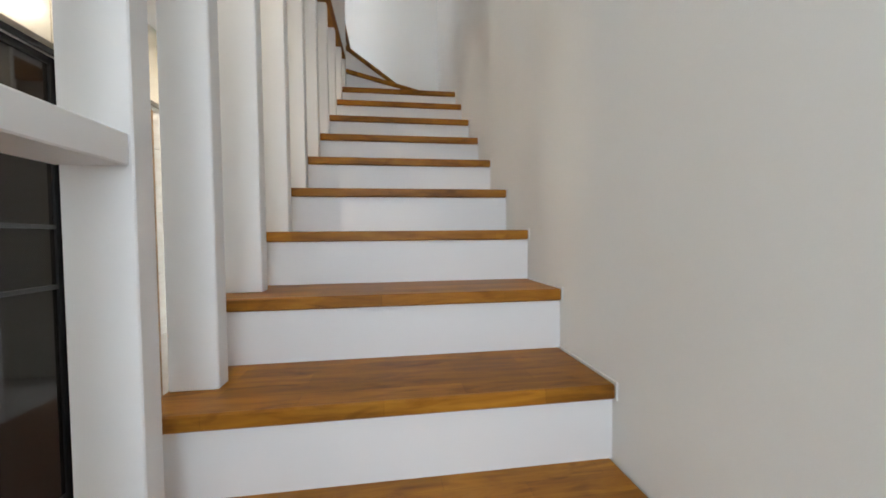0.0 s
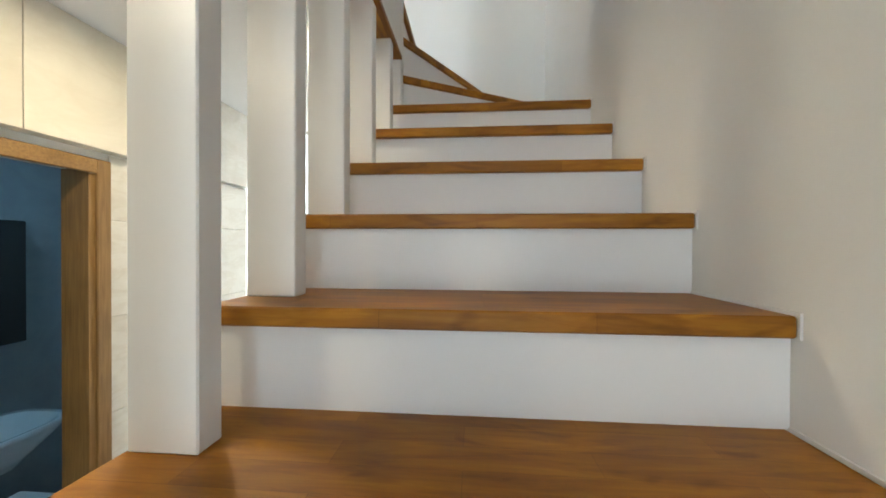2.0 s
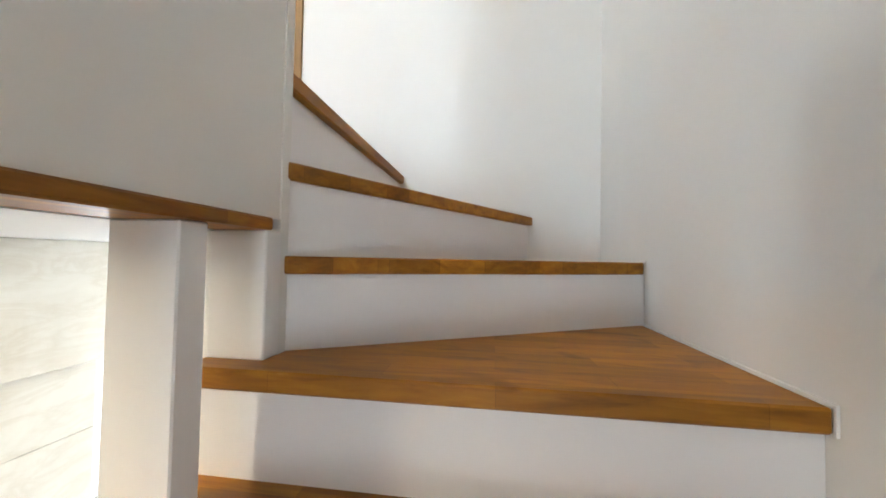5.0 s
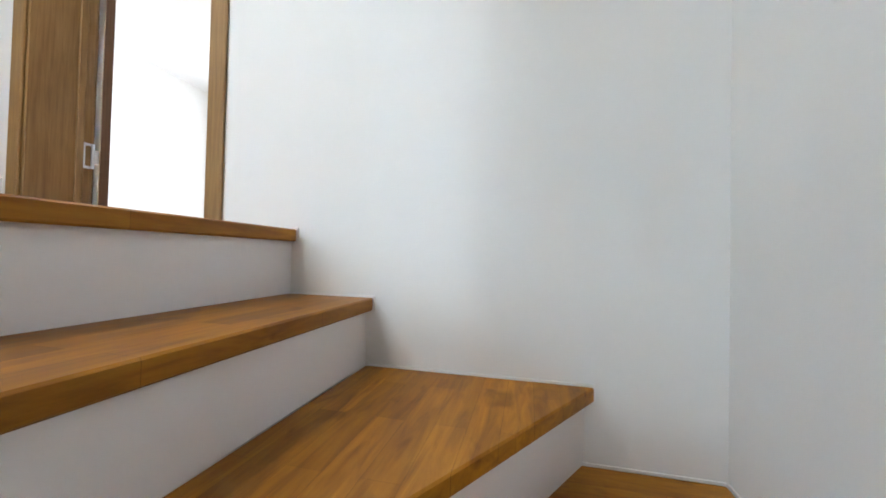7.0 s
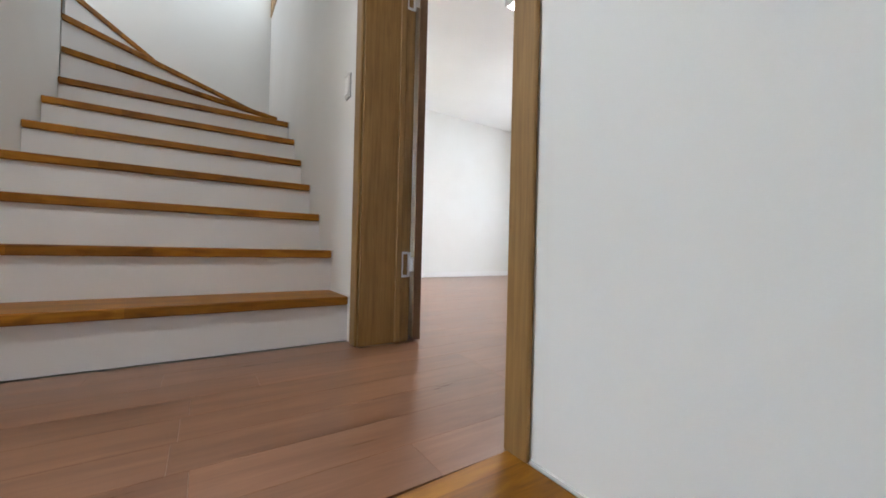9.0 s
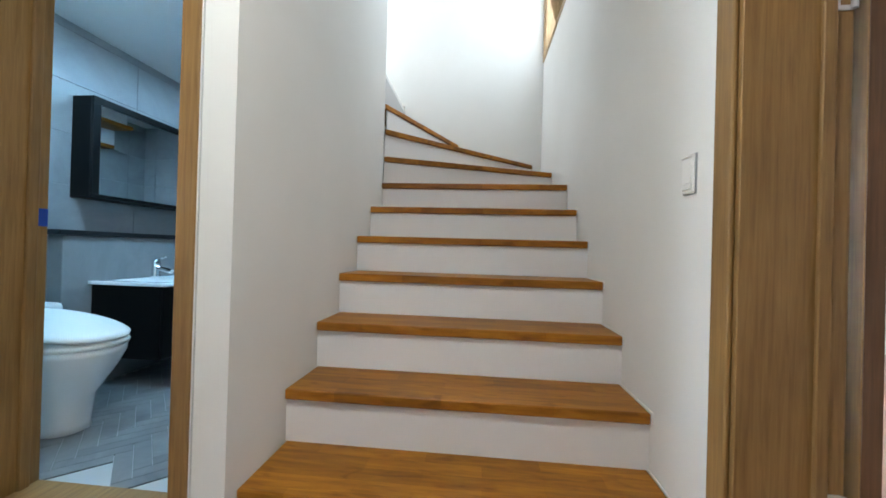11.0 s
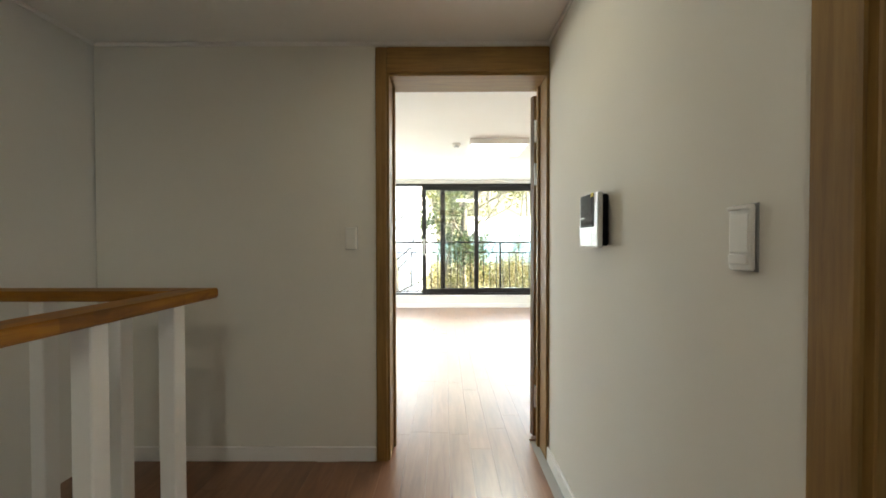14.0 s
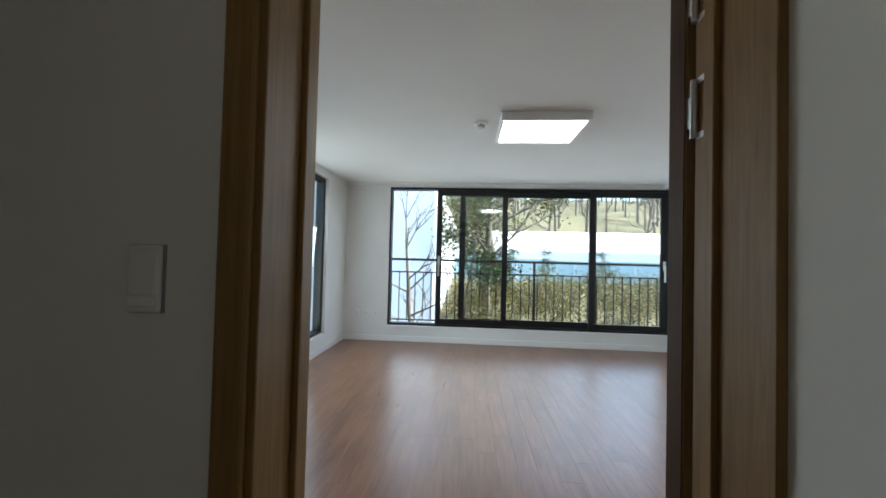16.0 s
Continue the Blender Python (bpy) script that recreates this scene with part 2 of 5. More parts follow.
def empty(name, at=(0, 0, 0)):
    ob = new(name)
    ob.location = at
    MADE.append((ob, FRAME[0]))
    return ob


def thing(name, label, category, at=(0, 0, 0), group="", kind=""):
    return tagged(empty(name, at), label, category, group, kind)


def box(x0, x1, y0, y1, z0, z1, bevel=0.0, bm=None, seg=1):
    """A box, its edges bevelled, added to bm."""
    bm = bm or bmesh.new()
    own = bmesh.ops.create_cube(bm, size=1.0)["verts"]
    bmesh.ops.scale(bm, vec=(abs(x1 - x0), abs(y1 - y0), abs(z1 - z0)), verts=own)
    bmesh.ops.translate(bm, vec=((x0 + x1) / 2, (y0 + y1) / 2, (z0 + z1) / 2), verts=own)
    if bevel:
        edges = list({e for v in own for e in v.link_edges})
        bmesh.ops.bevel(bm, geom=edges, offset=bevel, segments=seg, affect="EDGES", profile=0.5)
    return bm


def prism(outline, z0, z1, bevel=0.0):
    """An upright prism over a plan outline."""
    bm = bmesh.new()
    lo = [bm.verts.new((x, y, z0)) for x, y in outline]
    hi = [bm.verts.new((x, y, z1)) for x, y in outline]
    n = len(outline)
    bm.faces.new(list(reversed(lo)))
    bm.faces.new(hi)
    for i in range(n):
        bm.faces.new((lo[i], lo[(i + 1) % n], hi[(i + 1) % n], hi[i]))
    bmesh.ops.recalc_face_normals(bm, faces=bm.faces)
    if bevel:
        bmesh.ops.bevel(bm, geom=list(bm.edges), offset=bevel, segments=1, affect="EDGES", profile=0.5)
    return bm


def cyl(p, q, r0, r1=None, n=16, bm=None, caps=True):
    """A tapered rod from p to q."""
    bm = bm or bmesh.new()
    p, q = Vector(p), Vector(q)
    m = Matrix.Translation((p + q) / 2) @ (q - p).to_track_quat("Z", "Y").to_matrix().to_4x4()
    bmesh.ops.create_cone(bm, cap_ends=caps, segments=n, radius1=r0, radius2=r0 if r1 is None else r1, depth=(q - p).length, matrix=m)
    return bm


def lathe(profile, n=24, bm=None, at=(0, 0, 0), sx=1.0, sy=1.0):
    """A turned shape from (radius, height) steps."""
    bm = bm or bmesh.new()
    rings = []
    for r, z in profile:
        rings.append([bm.verts.new((at[0] + sx * r * math.cos(2 * math.pi * i / n), at[1] + sy * r * math.sin(2 * math.pi * i / n), at[2] + z)) for i in range(n)])
    for a, c in zip(rings, rings[1:]):
        for i in range(n):
            bm.faces.new((a[i], a[(i + 1) % n], c[(i + 1) % n], c[i]))
    bm.faces.new(list(reversed(rings[0])))
    bm.faces.new(rings[-1])
    return bm


def loft(rings, n=28):
    """A closed shape through rings of (centre x, centre y, z, half length, half width, squareness)."""
    bm = bmesh.new()
    made = []
    for cx, cy, z, a, b, e in rings:
        ring = []
        for i in range(n):
            t = 2 * math.pi * i / n
            c, s = math.cos(t), math.sin(t)
            ring.append(bm.verts.new((cx + a * math.copysign(abs(c) ** e, c), cy + b * math.copysign(abs(s) ** e, s), z)))
        made.append(ring)
    for p, q in zip(made, made[1:]):
        for i in range(n):
            bm.faces.new((p[i], p[(i + 1) % n], q[(i + 1) % n], q[i]))
    bm.faces.new(list(reversed(made[0])))
    bm.faces.new(made[-1])
    return bm


def smooth(ob):
    for p in ob.data.polygons:
        p.use_smooth = True
    return ob


def holed(u0, u1, z0, z1, holes):
    """The rectangles left of a wall's face round its openings."""
    us = sorted({u0, u1, *(min(max(h[i], u0), u1) for h in holes for i in (0, 1))})
    out = []
    for a, c in zip(us, us[1:]):
        cuts = sorted((h[2], h[3]) for h in holes if h[0] < (a + c) / 2 < h[1])
        lo = z0
        for s, e in cuts:
            if s > lo:
                out.append((a, c, lo, s))
            lo = max(lo, e)
        if lo < z1:
            out.append((a, c, lo, z1))
    return out


def wall_x(name, x0, x1, y0, y1, z0, z1, mat, label, holes=()):
    bm = bmesh.new()
    for a, c, lo, hi in holed(y0, y1, z0, z1, holes):
        box(x0, x1, a, c, lo, hi, bm=bm)
    return tagged(link(name, bm, mat), label, "wall", kind="structure")


def wall_y(name, y0, y1, x0, x1, z0, z1, mat, label, holes=()):
    bm = bmesh.new()
    for a, c, lo, hi in holed(x0, x1, z0, z1, holes):
        box(a, c, y0, y1, lo, hi, bm=bm)
    return tagged(link(name, bm, mat), label, "wall", kind="structure")


def slab(name, boxes, mat, label, category):
    bm = bmesh.new()
    for b in boxes:
        box(*b, bm=bm)
    return tagged(link(name, bm, mat), label, category, kind="structure")


# ---------------------------------------------------------------- the levels of the place
H = 0.216                 # riser, in the stair plan
LOW, LOWCEIL = -17 * H, -0.596
YS = -2.75                # outer wall of the lower flight
YP = -1.76                # stair side of the panel
Y2 = 2.855                # back wall of the upper flight
YF = 0.07                 # front of the wall beside the upper flight
XW = -3.585               # wall with the doorway to the window room, in the hall plan
YB = -0.345               # wall with the bathroom door, in the hall plan

use(STAIR_PLAN)
wall_x("wall_east", 0.0, 0.2, -2.94, 3.05, LOW, 4.9, PAPER, "white wallpapered wall beside both flights of stairs",
       [(-1.13, -0.08, -0.02, 2.43), (1.35, 2.78, 3.06, 4.3), (-1.5, 2.6, LOW, -0.62)])
wall_y("wall_south", YS - 0.2, YS, -6.4, 0.0, LOW, 2.75, PAPER, "white wallpapered wall along the lower stairs")
YC = -0.05                # hall face of the pier beside the bathroom door
bm = box(-1.512, -1.40, YC, 1.665, 0, 4.9)
tagged(link("wall_stair", bm, PAPER), "white wallpapered wall closing the upper flight", "wall", kind="structure")
slab("wall_stair_back", [(-1.5, 0.0, Y2, Y2 + 0.2, -0.2, 4.9), (-3.2, -1.5, Y2, Y2 + 0.2, 2.6, 4.9)], PAPER, "white wallpapered wall behind the winding upper stairs", "wall")
wall_y("wall_upper_run", 1.565, 1.665, -3.0, -1.50, 2.6, 4.9, PAPER, "white wallpapered wall of the upper stair run")
wall_x("wall_upper_end", -3.2, -3.0, 1.565, Y2, 2.6, 4.9, PAPER, "white wallpapered wall at the end of the upper run")
wall_y("wall_over_hall", YF, YF + 0.1, -1.40, 0.0, 2.587, 4.9, PAPER, "white wallpapered header above the hall")
slab("ceiling_stairs", [(-3.2, 0.2, YF, Y2 + 0.2, 4.9, 5.05)], CEIL, "plain white ceiling above the upper stairs", "ceiling")
slab("floor_bedroom", [(0.2, 4.61, -2.7, 3.53, -0.2, -0.014)], GROUT, "screed under the laminate boards of the bedroom", "floor")

use(TRUE)
slab("ceiling_hall", [(-3.738, 0.0, -2.347, 0.06, 2.215, 2.33), (-3.738, -1.287, 0.06, 0.2, 2.26, 2.33)], CEIL, "plain white papered ceiling of the hall", "ceiling")
slab("floor_upper", [(-3.738, -3.095, -2.347, 0.16, -0.488, -0.012), (-3.095, -0.942, -1.398, 0.16, -0.488, -0.012),
                     (-0.942, 0.0, -1.235, 0.16, -0.488, -0.012), (-1.2, 0.0, 0.16, 2.43, -0.488, -0.012), (0.0, 0.171, -0.967, -0.07, -0.17, -0.013)],
     GROUT, "screed under the dark laminate boards of the hall", "floor")

use(HALL_PLAN)
wall_x("wall_doorway", XW - 0.2, XW, -2.655, -0.2, -0.45, 2.25, PAPER_WARM, "cream wallpapered wall with an open doorway", [(-1.205, -0.2, -0.012, 2.01)])
wall_y("wall_bathroom", YB, YB + 0.145, XW - 0.2, -1.425, 0.0, 2.25, PAPER_WARM, "cream wallpapered corridor wall beside the bathroom door",
       [(-2.235, -1.462, 0.0, 2.01)])
slab("floor_window_room", [(-8.249, XW - 0.2, -2.76, 2.2, -0.2, -0.012)], GROUT, "screed under the laminate boards of the window room", "floor")

# window room
WX = -8.049
wall_x("wall_window", WX - 0.2, WX, -2.76, 2.2, -0.2, 2.35, PAPER, "white wall with a wide black-framed window", [(-1.94, 1.905, 0.22, 2.165)])
wall_y("wall_window_room_south", -2.76, -2.56, WX, XW - 0.2, -0.2, 2.35, PAPER, "white wall with a tall side window", [(-7.37, -5.6, 0.22, 2.12)])
wall_y("wall_window_room_north", 2.0, 2.2, WX, XW - 0.2, -0.2, 2.35, PAPER, "plain white wallpapered wall")
wall_x("wall_window_room_east", XW - 0.2, XW - 0.1, YB + 0.145, 2.0, 0, 2.35, PAPER, "plain white wallpapered wall")
slab("ceiling_window_room", [(WX - 0.2, XW - 0.2, -2.76, 2.2, 2.215, 2.35)], CEIL, "plain white papered ceiling", "ceiling")
# bathroom shell
wall_x("wall_bathroom_west", -3.3, -3.12, YB + 0.145, 2.58, -0.2, 2.3, GROUT, "bathroom wall core behind grey tiles")
wall_y("wall_bathroom_north", 2.4, 2.58, -3.12, -1.5, -0.2, 2.1, GROUT, "bathroom wall core behind grey tiles")
wall_x("wall_bathroom_east", -1.5, -1.43, YB + 0.145, 2.58, -0.2, 2.1, GROUT, "bathroom wall core behind grey tiles")
slab("ceiling_bathroom", [(-3.3, -1.43, YB + 0.145, 2.58, 2.1, 2.13)], CEIL, "smooth white bathroom ceiling", "ceiling")
slab("floor_bathroom", [(-3.3, -1.5, YB + 0.03, 2.58, -0.2, -0.052)], GROUT, "grout bed of the bathroom floor", "floor")
use(STAIR_PLAN)
# bedroom behind the hall
wall_y("wall_bedroom_north", 3.33, 3.53, 0.2, 4.61, -0.2, 2.9, PAPER, "plain white wallpapered wall")
wall_y("wall_bedroom_south", -2.7, -2.5, 0.2, 4.61, -0.2, 2.9, PAPER, "plain white wallpapered wall")
wall_x("wall_bedroom_east", 4.41, 4.61, -2.5, 3.33, -0.2, 2.9, PAPER, "white wall with a tall narrow window", [(0.9, 2.335, 0.155, 2.62)])
slab("ceiling_bedroom", [(0.2, 4.61, -2.7, 3.53, 2.71, 2.9)], CEIL, "plain white papered ceiling", "ceiling")
# living floor below
slab("ceiling_living", [(-6.4, -3.613, YS, YB + 0.145, LOWCEIL, -0.45), (-3.613, 0.0, YP + 0.13, YB + 0.145, LOWCEIL, -0.572),
                        (0.0, 4.2, -1.7, 2.8, LOWCEIL, -0.45), (-6.4, 0.0, YB + 0.145, 2.8, LOWCEIL, -0.572)],
     CEIL, "plain white living room ceiling", "ceiling")
slab("floor_living", [(-6.4, 4.2, YS - 0.2, 2.8, LOW - 0.2, LOW - 0.012)], GROUT, "screed under the living room boards", "floor")
wall_y("wall_marble_core", YB + 0.012, YB + 0.145, -6.4, -0.33, LOW, LOWCEIL, PAPER_WARM, "wall behind the stone cladding with a doorway", [(-2.02, -1.49, LOW, -1.24), (-3.6, -2.19, LOW, -1.18)])
# the opening is added for the light that reaches the risers from behind
wall_x("wall_living_west", -6.6, -6.4, YS - 0.2, YB + 0.145, LOW, LOWCEIL, PAPER_WARM, "cream wall with an added unseen opening for fill light", [(-2.7, -1.1, -2.4, -0.95)])
wall_x("wall_living_side", -0.33, -0.2, YB + 0.145, 2.6, LOW, LOWCEIL, PAPER, "plain white wall")
wall_y("wall_living_north", 2.6, 2.8, -0.2, 4.2, LOW, LOWCEIL, PAPER, "white wall with a large window", [(0.2, 3.6, LOW + 0.1, -0.75)])
wall_x("wall_living_east", 4.0, 4.2, -1.7, 2.6, LOW, LOWCEIL, PAPER, "plain white wall")
wall_y("wall_living_south", -1.7, -1.6, 0.2, 4.0, LOW, LOWCEIL, PAPER, "plain white wall")
wall_y("wall_lower_bath_north", 1.2, 1.3, -3.8, -0.33, LOW, LOWCEIL, TILE, "grey tiled wall of the lower bathroom")
wall_x("wall_lower_bath_west", -2.14, -2.05, YB + 0.145, 2.0, LOW, LOWCEIL, TILE, "grey tiled wall of the lower bathroom")
wall_x("wall_entrance", -3.8, -3.7, YB + 0.145, 2.0, LOW, LOWCEIL, PAPER_WARM, "cream entrance wall")

# the white panel that closes the edge of the upper floor over the stairs
bm = box(-3.613, -1.10, YP, YP + 0.128, -0.568, -0.013)
tagged(link("wall_panel", bm, PAPER), "white panel closing the floor edge over the stairs", "wall", kind="structure")
bm = box(-3.613, -3.5, YS, YP - 0.001, -0.572, -0.013)
tagged(link("wall_panel_end", bm, PAPER), "white panel closing the floor edge over the stairs", "wall", kind="structure")
bm = box(-1.115, -1.085, YP - 0.004, -1.46, -1.4, -0.02)
tagged(link("wall_newel", bm, PAPER), "white panel on the inner side of the winding steps", "wall", kind="structure")
bm = box(-3.613, -1.147, YP - 0.008, YP + 0.136, -0.594, -0.568, 0.004)
tagged(link("trim_beam", bm, TREAD_X), "stained wooden edge board under the white panel", "trim", kind="structure")


# ---------------------------------------------------------------- stairs
NOSE = 0.041              # thickness of the tread boards, in the stair plan


def quad_tread(a, c, d, e, z, parent, mat):
    """A tread board over the plan corners a, c, d, e, with softened edges."""
    ob = part("tread", prism([a, c, d, e], z - NOSE, z, 0.004), mat, parent)
    return ob


def riser_board(a, c, z0, z1, back, parent):
    """A painted riser between the plan points a and c; back: its thickness as a plan vector."""
    b = Vector(back)
    a, c = Vector(a), Vector(c)
    part("riser", prism([tuple(a), tuple(c), tuple(c + b), tuple(a + b)], z0, z1), RISER, parent)


lower = thing("lower_staircase", "stained wooden treads with white painted risers against a white wall", "stairs")
NX = {n: -3.606 + (n - 5) * 0.3 for n in range(1, 14)}
NX.update({5: -3.624, 6: -3.309, 7: -2.996, 8: -2.695, 9: -2.393, 10: -2.086, 11: -1.791, 12: -1.512, 13: -1.226})


def yl(n):
    """The open side of the lower flight, a little splayed towards its foot."""
    return -1.622 + 0.010 * (12 - n)


for n in range(1, 14):
    z = (n - 17) * H
    x0 = NX[n]
    if n < 13:
        x1 = NX[n + 1] + 0.03
        quad_tread((x0, YS + 0.006), (x1, YS + 0.006), (x1, yl(n)), (x0, yl(n)), z, lower, TREAD_Y)
    else:
        quad_tread((x0, YS + 0.006), (-0.495, YS + 0.006), (-1.075, YP + 0.025), (x0, yl(n)), z, lower, TREAD_Y)
        part("tread", prism([(x0, yl(n)), (-1.06, YP + 0.0), (-1.06, yl(n))], z - NOSE, z - 0.001), TREAD_Y, lower)
    riser_board((x0 + 0.022, YS + 0.001), (x0 + 0.022, yl(n) - 0.012), z - H, z - NOSE, (0.016, 0), lower)
# winding steps
NEW = (-1.10, YP)
part("tread", prism([(-0.53, YS + 0.006), (-0.006, YS + 0.006), (-0.006, -2.375), (-1.08, YP + 0.03), NEW], -3 * H - NOSE, -3 * H, 0.004), TREAD_Y, lower)
quad_tread(NEW, (-0.006, -2.425), (-0.006, -1.74), (-1.09, YP + 0.03), -2 * H, lower, TREAD_X)
quad_tread((-1.09, YP), (-0.006, YP), (-0.006, -1.45), (-1.09, -1.45), -H, lower, TREAD_X)
quad_tread((-1.09, -1.475), (-0.006, -1.475), (-0.006, -1.10), (-1.09, -1.13), 0.002, lower, TREAD_X)
riser_board((-1.085, YP + 0.005), (-0.515, YS), -4 * H, -3 * H - NOSE, (0.014, 0.008), lower)
riser_board((-1.09, YP + 0.01), (0, -2.40), -3 * H, -2 * H - NOSE, (0.009, 0.014), lower)
riser_board((-1.09, YP + 0.024), (0, YP + 0.024), -2 * H, -H - NOSE, (0, 0.016), lower)
riser_board((-1.09, -1.452), (0, -1.452), -H, -0.034, (0, 0.016), lower)
bm = bmesh.new()
for n in range(1, 13):
    box(NX[n] + 0.04, NX[n + 1] + 0.04, yl(n) - 0.035, yl(n) - 0.012, LOW, (n - 17) * H - 0.037, bm=bm)
box(NX[13] + 0.04, -1.085, yl(13) - 0.035, yl(13) - 0.012, LOW, -4 * H - 0.037, bm=bm)
part("side_panel", bm, RISER, lower, "white painted side panel under the treads")
for n in range(5, 14):
    z = (n - 17) * H
    x1 = NX[n + 1] + 0.02 if n < 13 else -0.53
    bm = box(NX[n] - 0.003, x1, YS + 0.0005, YS + 0.0055, z - 0.001, z + 0.006)
    box(NX[n] - 0.003, NX[n] + 0.002, YS + 0.0005, YS + 0.0055, z - NOSE - 0.002, z, bm=bm)
    part("sealant", bm, PAINT, lower, "white sealant bead along the wall")

for z, y0, y1 in ((-3 * H, YS + 0.006, -2.39), (-2 * H, -2.428, -1.75), (-H, YP - 0.003, -1.465), (0.002, -1.478, -1.1)):
    bm = box(-0.0055, -0.0005, y0, y1, z - 0.001, z + 0.006)
    box(-0.0055, -0.0005, y0, y0 + 0.005, z - NOSE - 0.002, z, bm=bm)
    part("sealant", bm, PAINT, lower, "white sealant bead along the wall")
part("sealant", box(-0.53, -0.006, YS + 0.0005, YS + 0.0055, -3 * H - 0.001, -3 * H + 0.006), PAINT, lower, "white sealant bead along the wall")

screen = thing("post_screen", "row of white painted square-edged posts from treads to ceiling", "baluster screen")
for n in range(3, 13):
    z = (n - 17) * H
    px = NX[n] + 0.145
    py = yl(n) - 0.006
    part("post", box(px, px + 0.058, py - 0.127, py - 0.002, z, -0.595, 0.003), PAINT, screen)
part("post", box(-1.165, -1.108, YP - 0.004, yl(13) - 0.002, -4 * H, -0.595, 0.003), PAINT, screen)
part("rail", box(-4.9, NX[4] + 0.145, yl(4) - 0.127, yl(4) - 0.002, -2.05, -1.99, 0.003), PAINT, screen, "white horizontal guard rail")
part("post", box(-4.958, -4.9, yl(4) - 0.127, yl(4) - 0.002, LOW, LOWCEIL, 0.003), PAINT, screen)

upper = thing("upper_staircase", "stained wooden treads with white risers winding up from the hall", "stairs")
SY = [0, 0.0, 0.282, 0.553, 0.814, 1.090, 1.353, 1.629]
X2 = -1.40
for n in range(1, 8):
    z, y0 = n * H, SY[n]
    if n < 7:
        y1 = SY[n + 1] + 0.03
        quad_tread((X2 + 0.003, y0), (-0.006, y0), (-0.006, y1), (X2 + 0.003, y1), z, upper, TREAD_X)
    else:
        quad_tread((X2 + 0.003, y0), (-0.006, y0), (-0.006, 2.25), (X2 + 0.003, 1.69), z, upper, TREAD_X)
    riser_board((X2, y0 + 0.022), (0, y0 + 0.022), z - H, z - NOSE, (0, 0.016), upper)
for n in range(1, 8):
    z, y1 = n * H, SY[n + 1] + 0.02 if n < 7 else 2.22
    bm = box(-0.0055, -0.0005, SY[n] - 0.003, y1, z - 0.001, z + 0.005)
    box(-0.0055, -0.0005, SY[n] - 0.003, SY[n] + 0.002, z - NOSE - 0.002, z, bm=bm)
    part("sealant", bm, PAINT, upper, "white sealant bead along the wall")
N2 = (X2 + 0.003, 1.668)
quad_tread(N2, (-0.006, 2.222), (-0.006, Y2 - 0.006), (-0.2, Y2 - 0.006), 8 * H, upper, TREAD_X)
quad_tread(N2, (-0.09, Y2 - 0.006), (-0.85, Y2 - 0.006), (X2 + 0.04, 1.8), 9 * H, upper, TREAD_X)
quad_tread((X2 + 0.003, 1.73), (-0.888, Y2 - 0.006), (-1.75, Y2 - 0.006), (-1.5, 1.69), 10 * H, upper, TREAD_Y)
riser_board((X2, 1.69), (0, 2.245), 7 * H, 8 * H - NOSE, (-0.006, 0.014), upper)
riser_board((X2, 1.69), (-0.11, Y2), 8 * H, 9 * H - NOSE, (-0.01, 0.012), upper)
riser_board((X2, 1.75), (-0.91, Y2), 9 * H, 10 * H - NOSE, (-0.014, 0.006), upper)
quad_tread((-1.9, 1.67), (-1.42, 1.67), (-1.7, Y2 - 0.006), (-1.99, Y2 - 0.006), 11 * H, upper, TREAD_Y)
riser_board((-1.44, 1.67), (-1.72, Y2), 10 * H, 11 * H - NOSE, (-0.016, 0), upper)
for k in range(4):
    xe = -1.86 - 0.28 * k
    quad_tread((xe - 0.31, 1.67), (xe, 1.67), (xe, Y2 - 0.006), (xe - 0.31, Y2 - 0.006), (12 + k) * H + 0.03, upper, TREAD_Y)
    riser_board((xe - 0.022, 1.67), (xe - 0.022, Y2), (11 + k) * H + 0.03, (12 + k) * H - 0.006, (-0.016, 0), upper)


# ---------------------------------------------------------------- railing round the stair opening
use(TRUE)
railing = thing("stair_railing", "white balusters under a broad stained wooden handrail at the stair opening", "railing")
RZ, RY = 0.978, -1.419
part("handrail", box(-3.095, -0.96, RY - 0.115, RY, RZ - 0.04, RZ, 0.006), TREAD_X, railing, "broad stained wooden handrail")
part("handrail", box(-3.095, -2.98, -2.34, RY - 0.116, RZ - 0.04, RZ, 0.006), TREAD_Y, railing, "broad stained wooden handrail")
for k in range(7):
    bx = -2.94 + 0.30 * k
    part("baluster", box(bx, bx + 0.055, RY - 0.085, RY - 0.028, -0.012, RZ - 0.04, 0.003), PAINT, railing)
for k in range(3):
    by = RY - 0.085 - 0.30 * (k + 1)
    part("baluster", box(-3.065, -3.008, by, by + 0.057, -0.012, RZ - 0.04, 0.003), PAINT, railing)


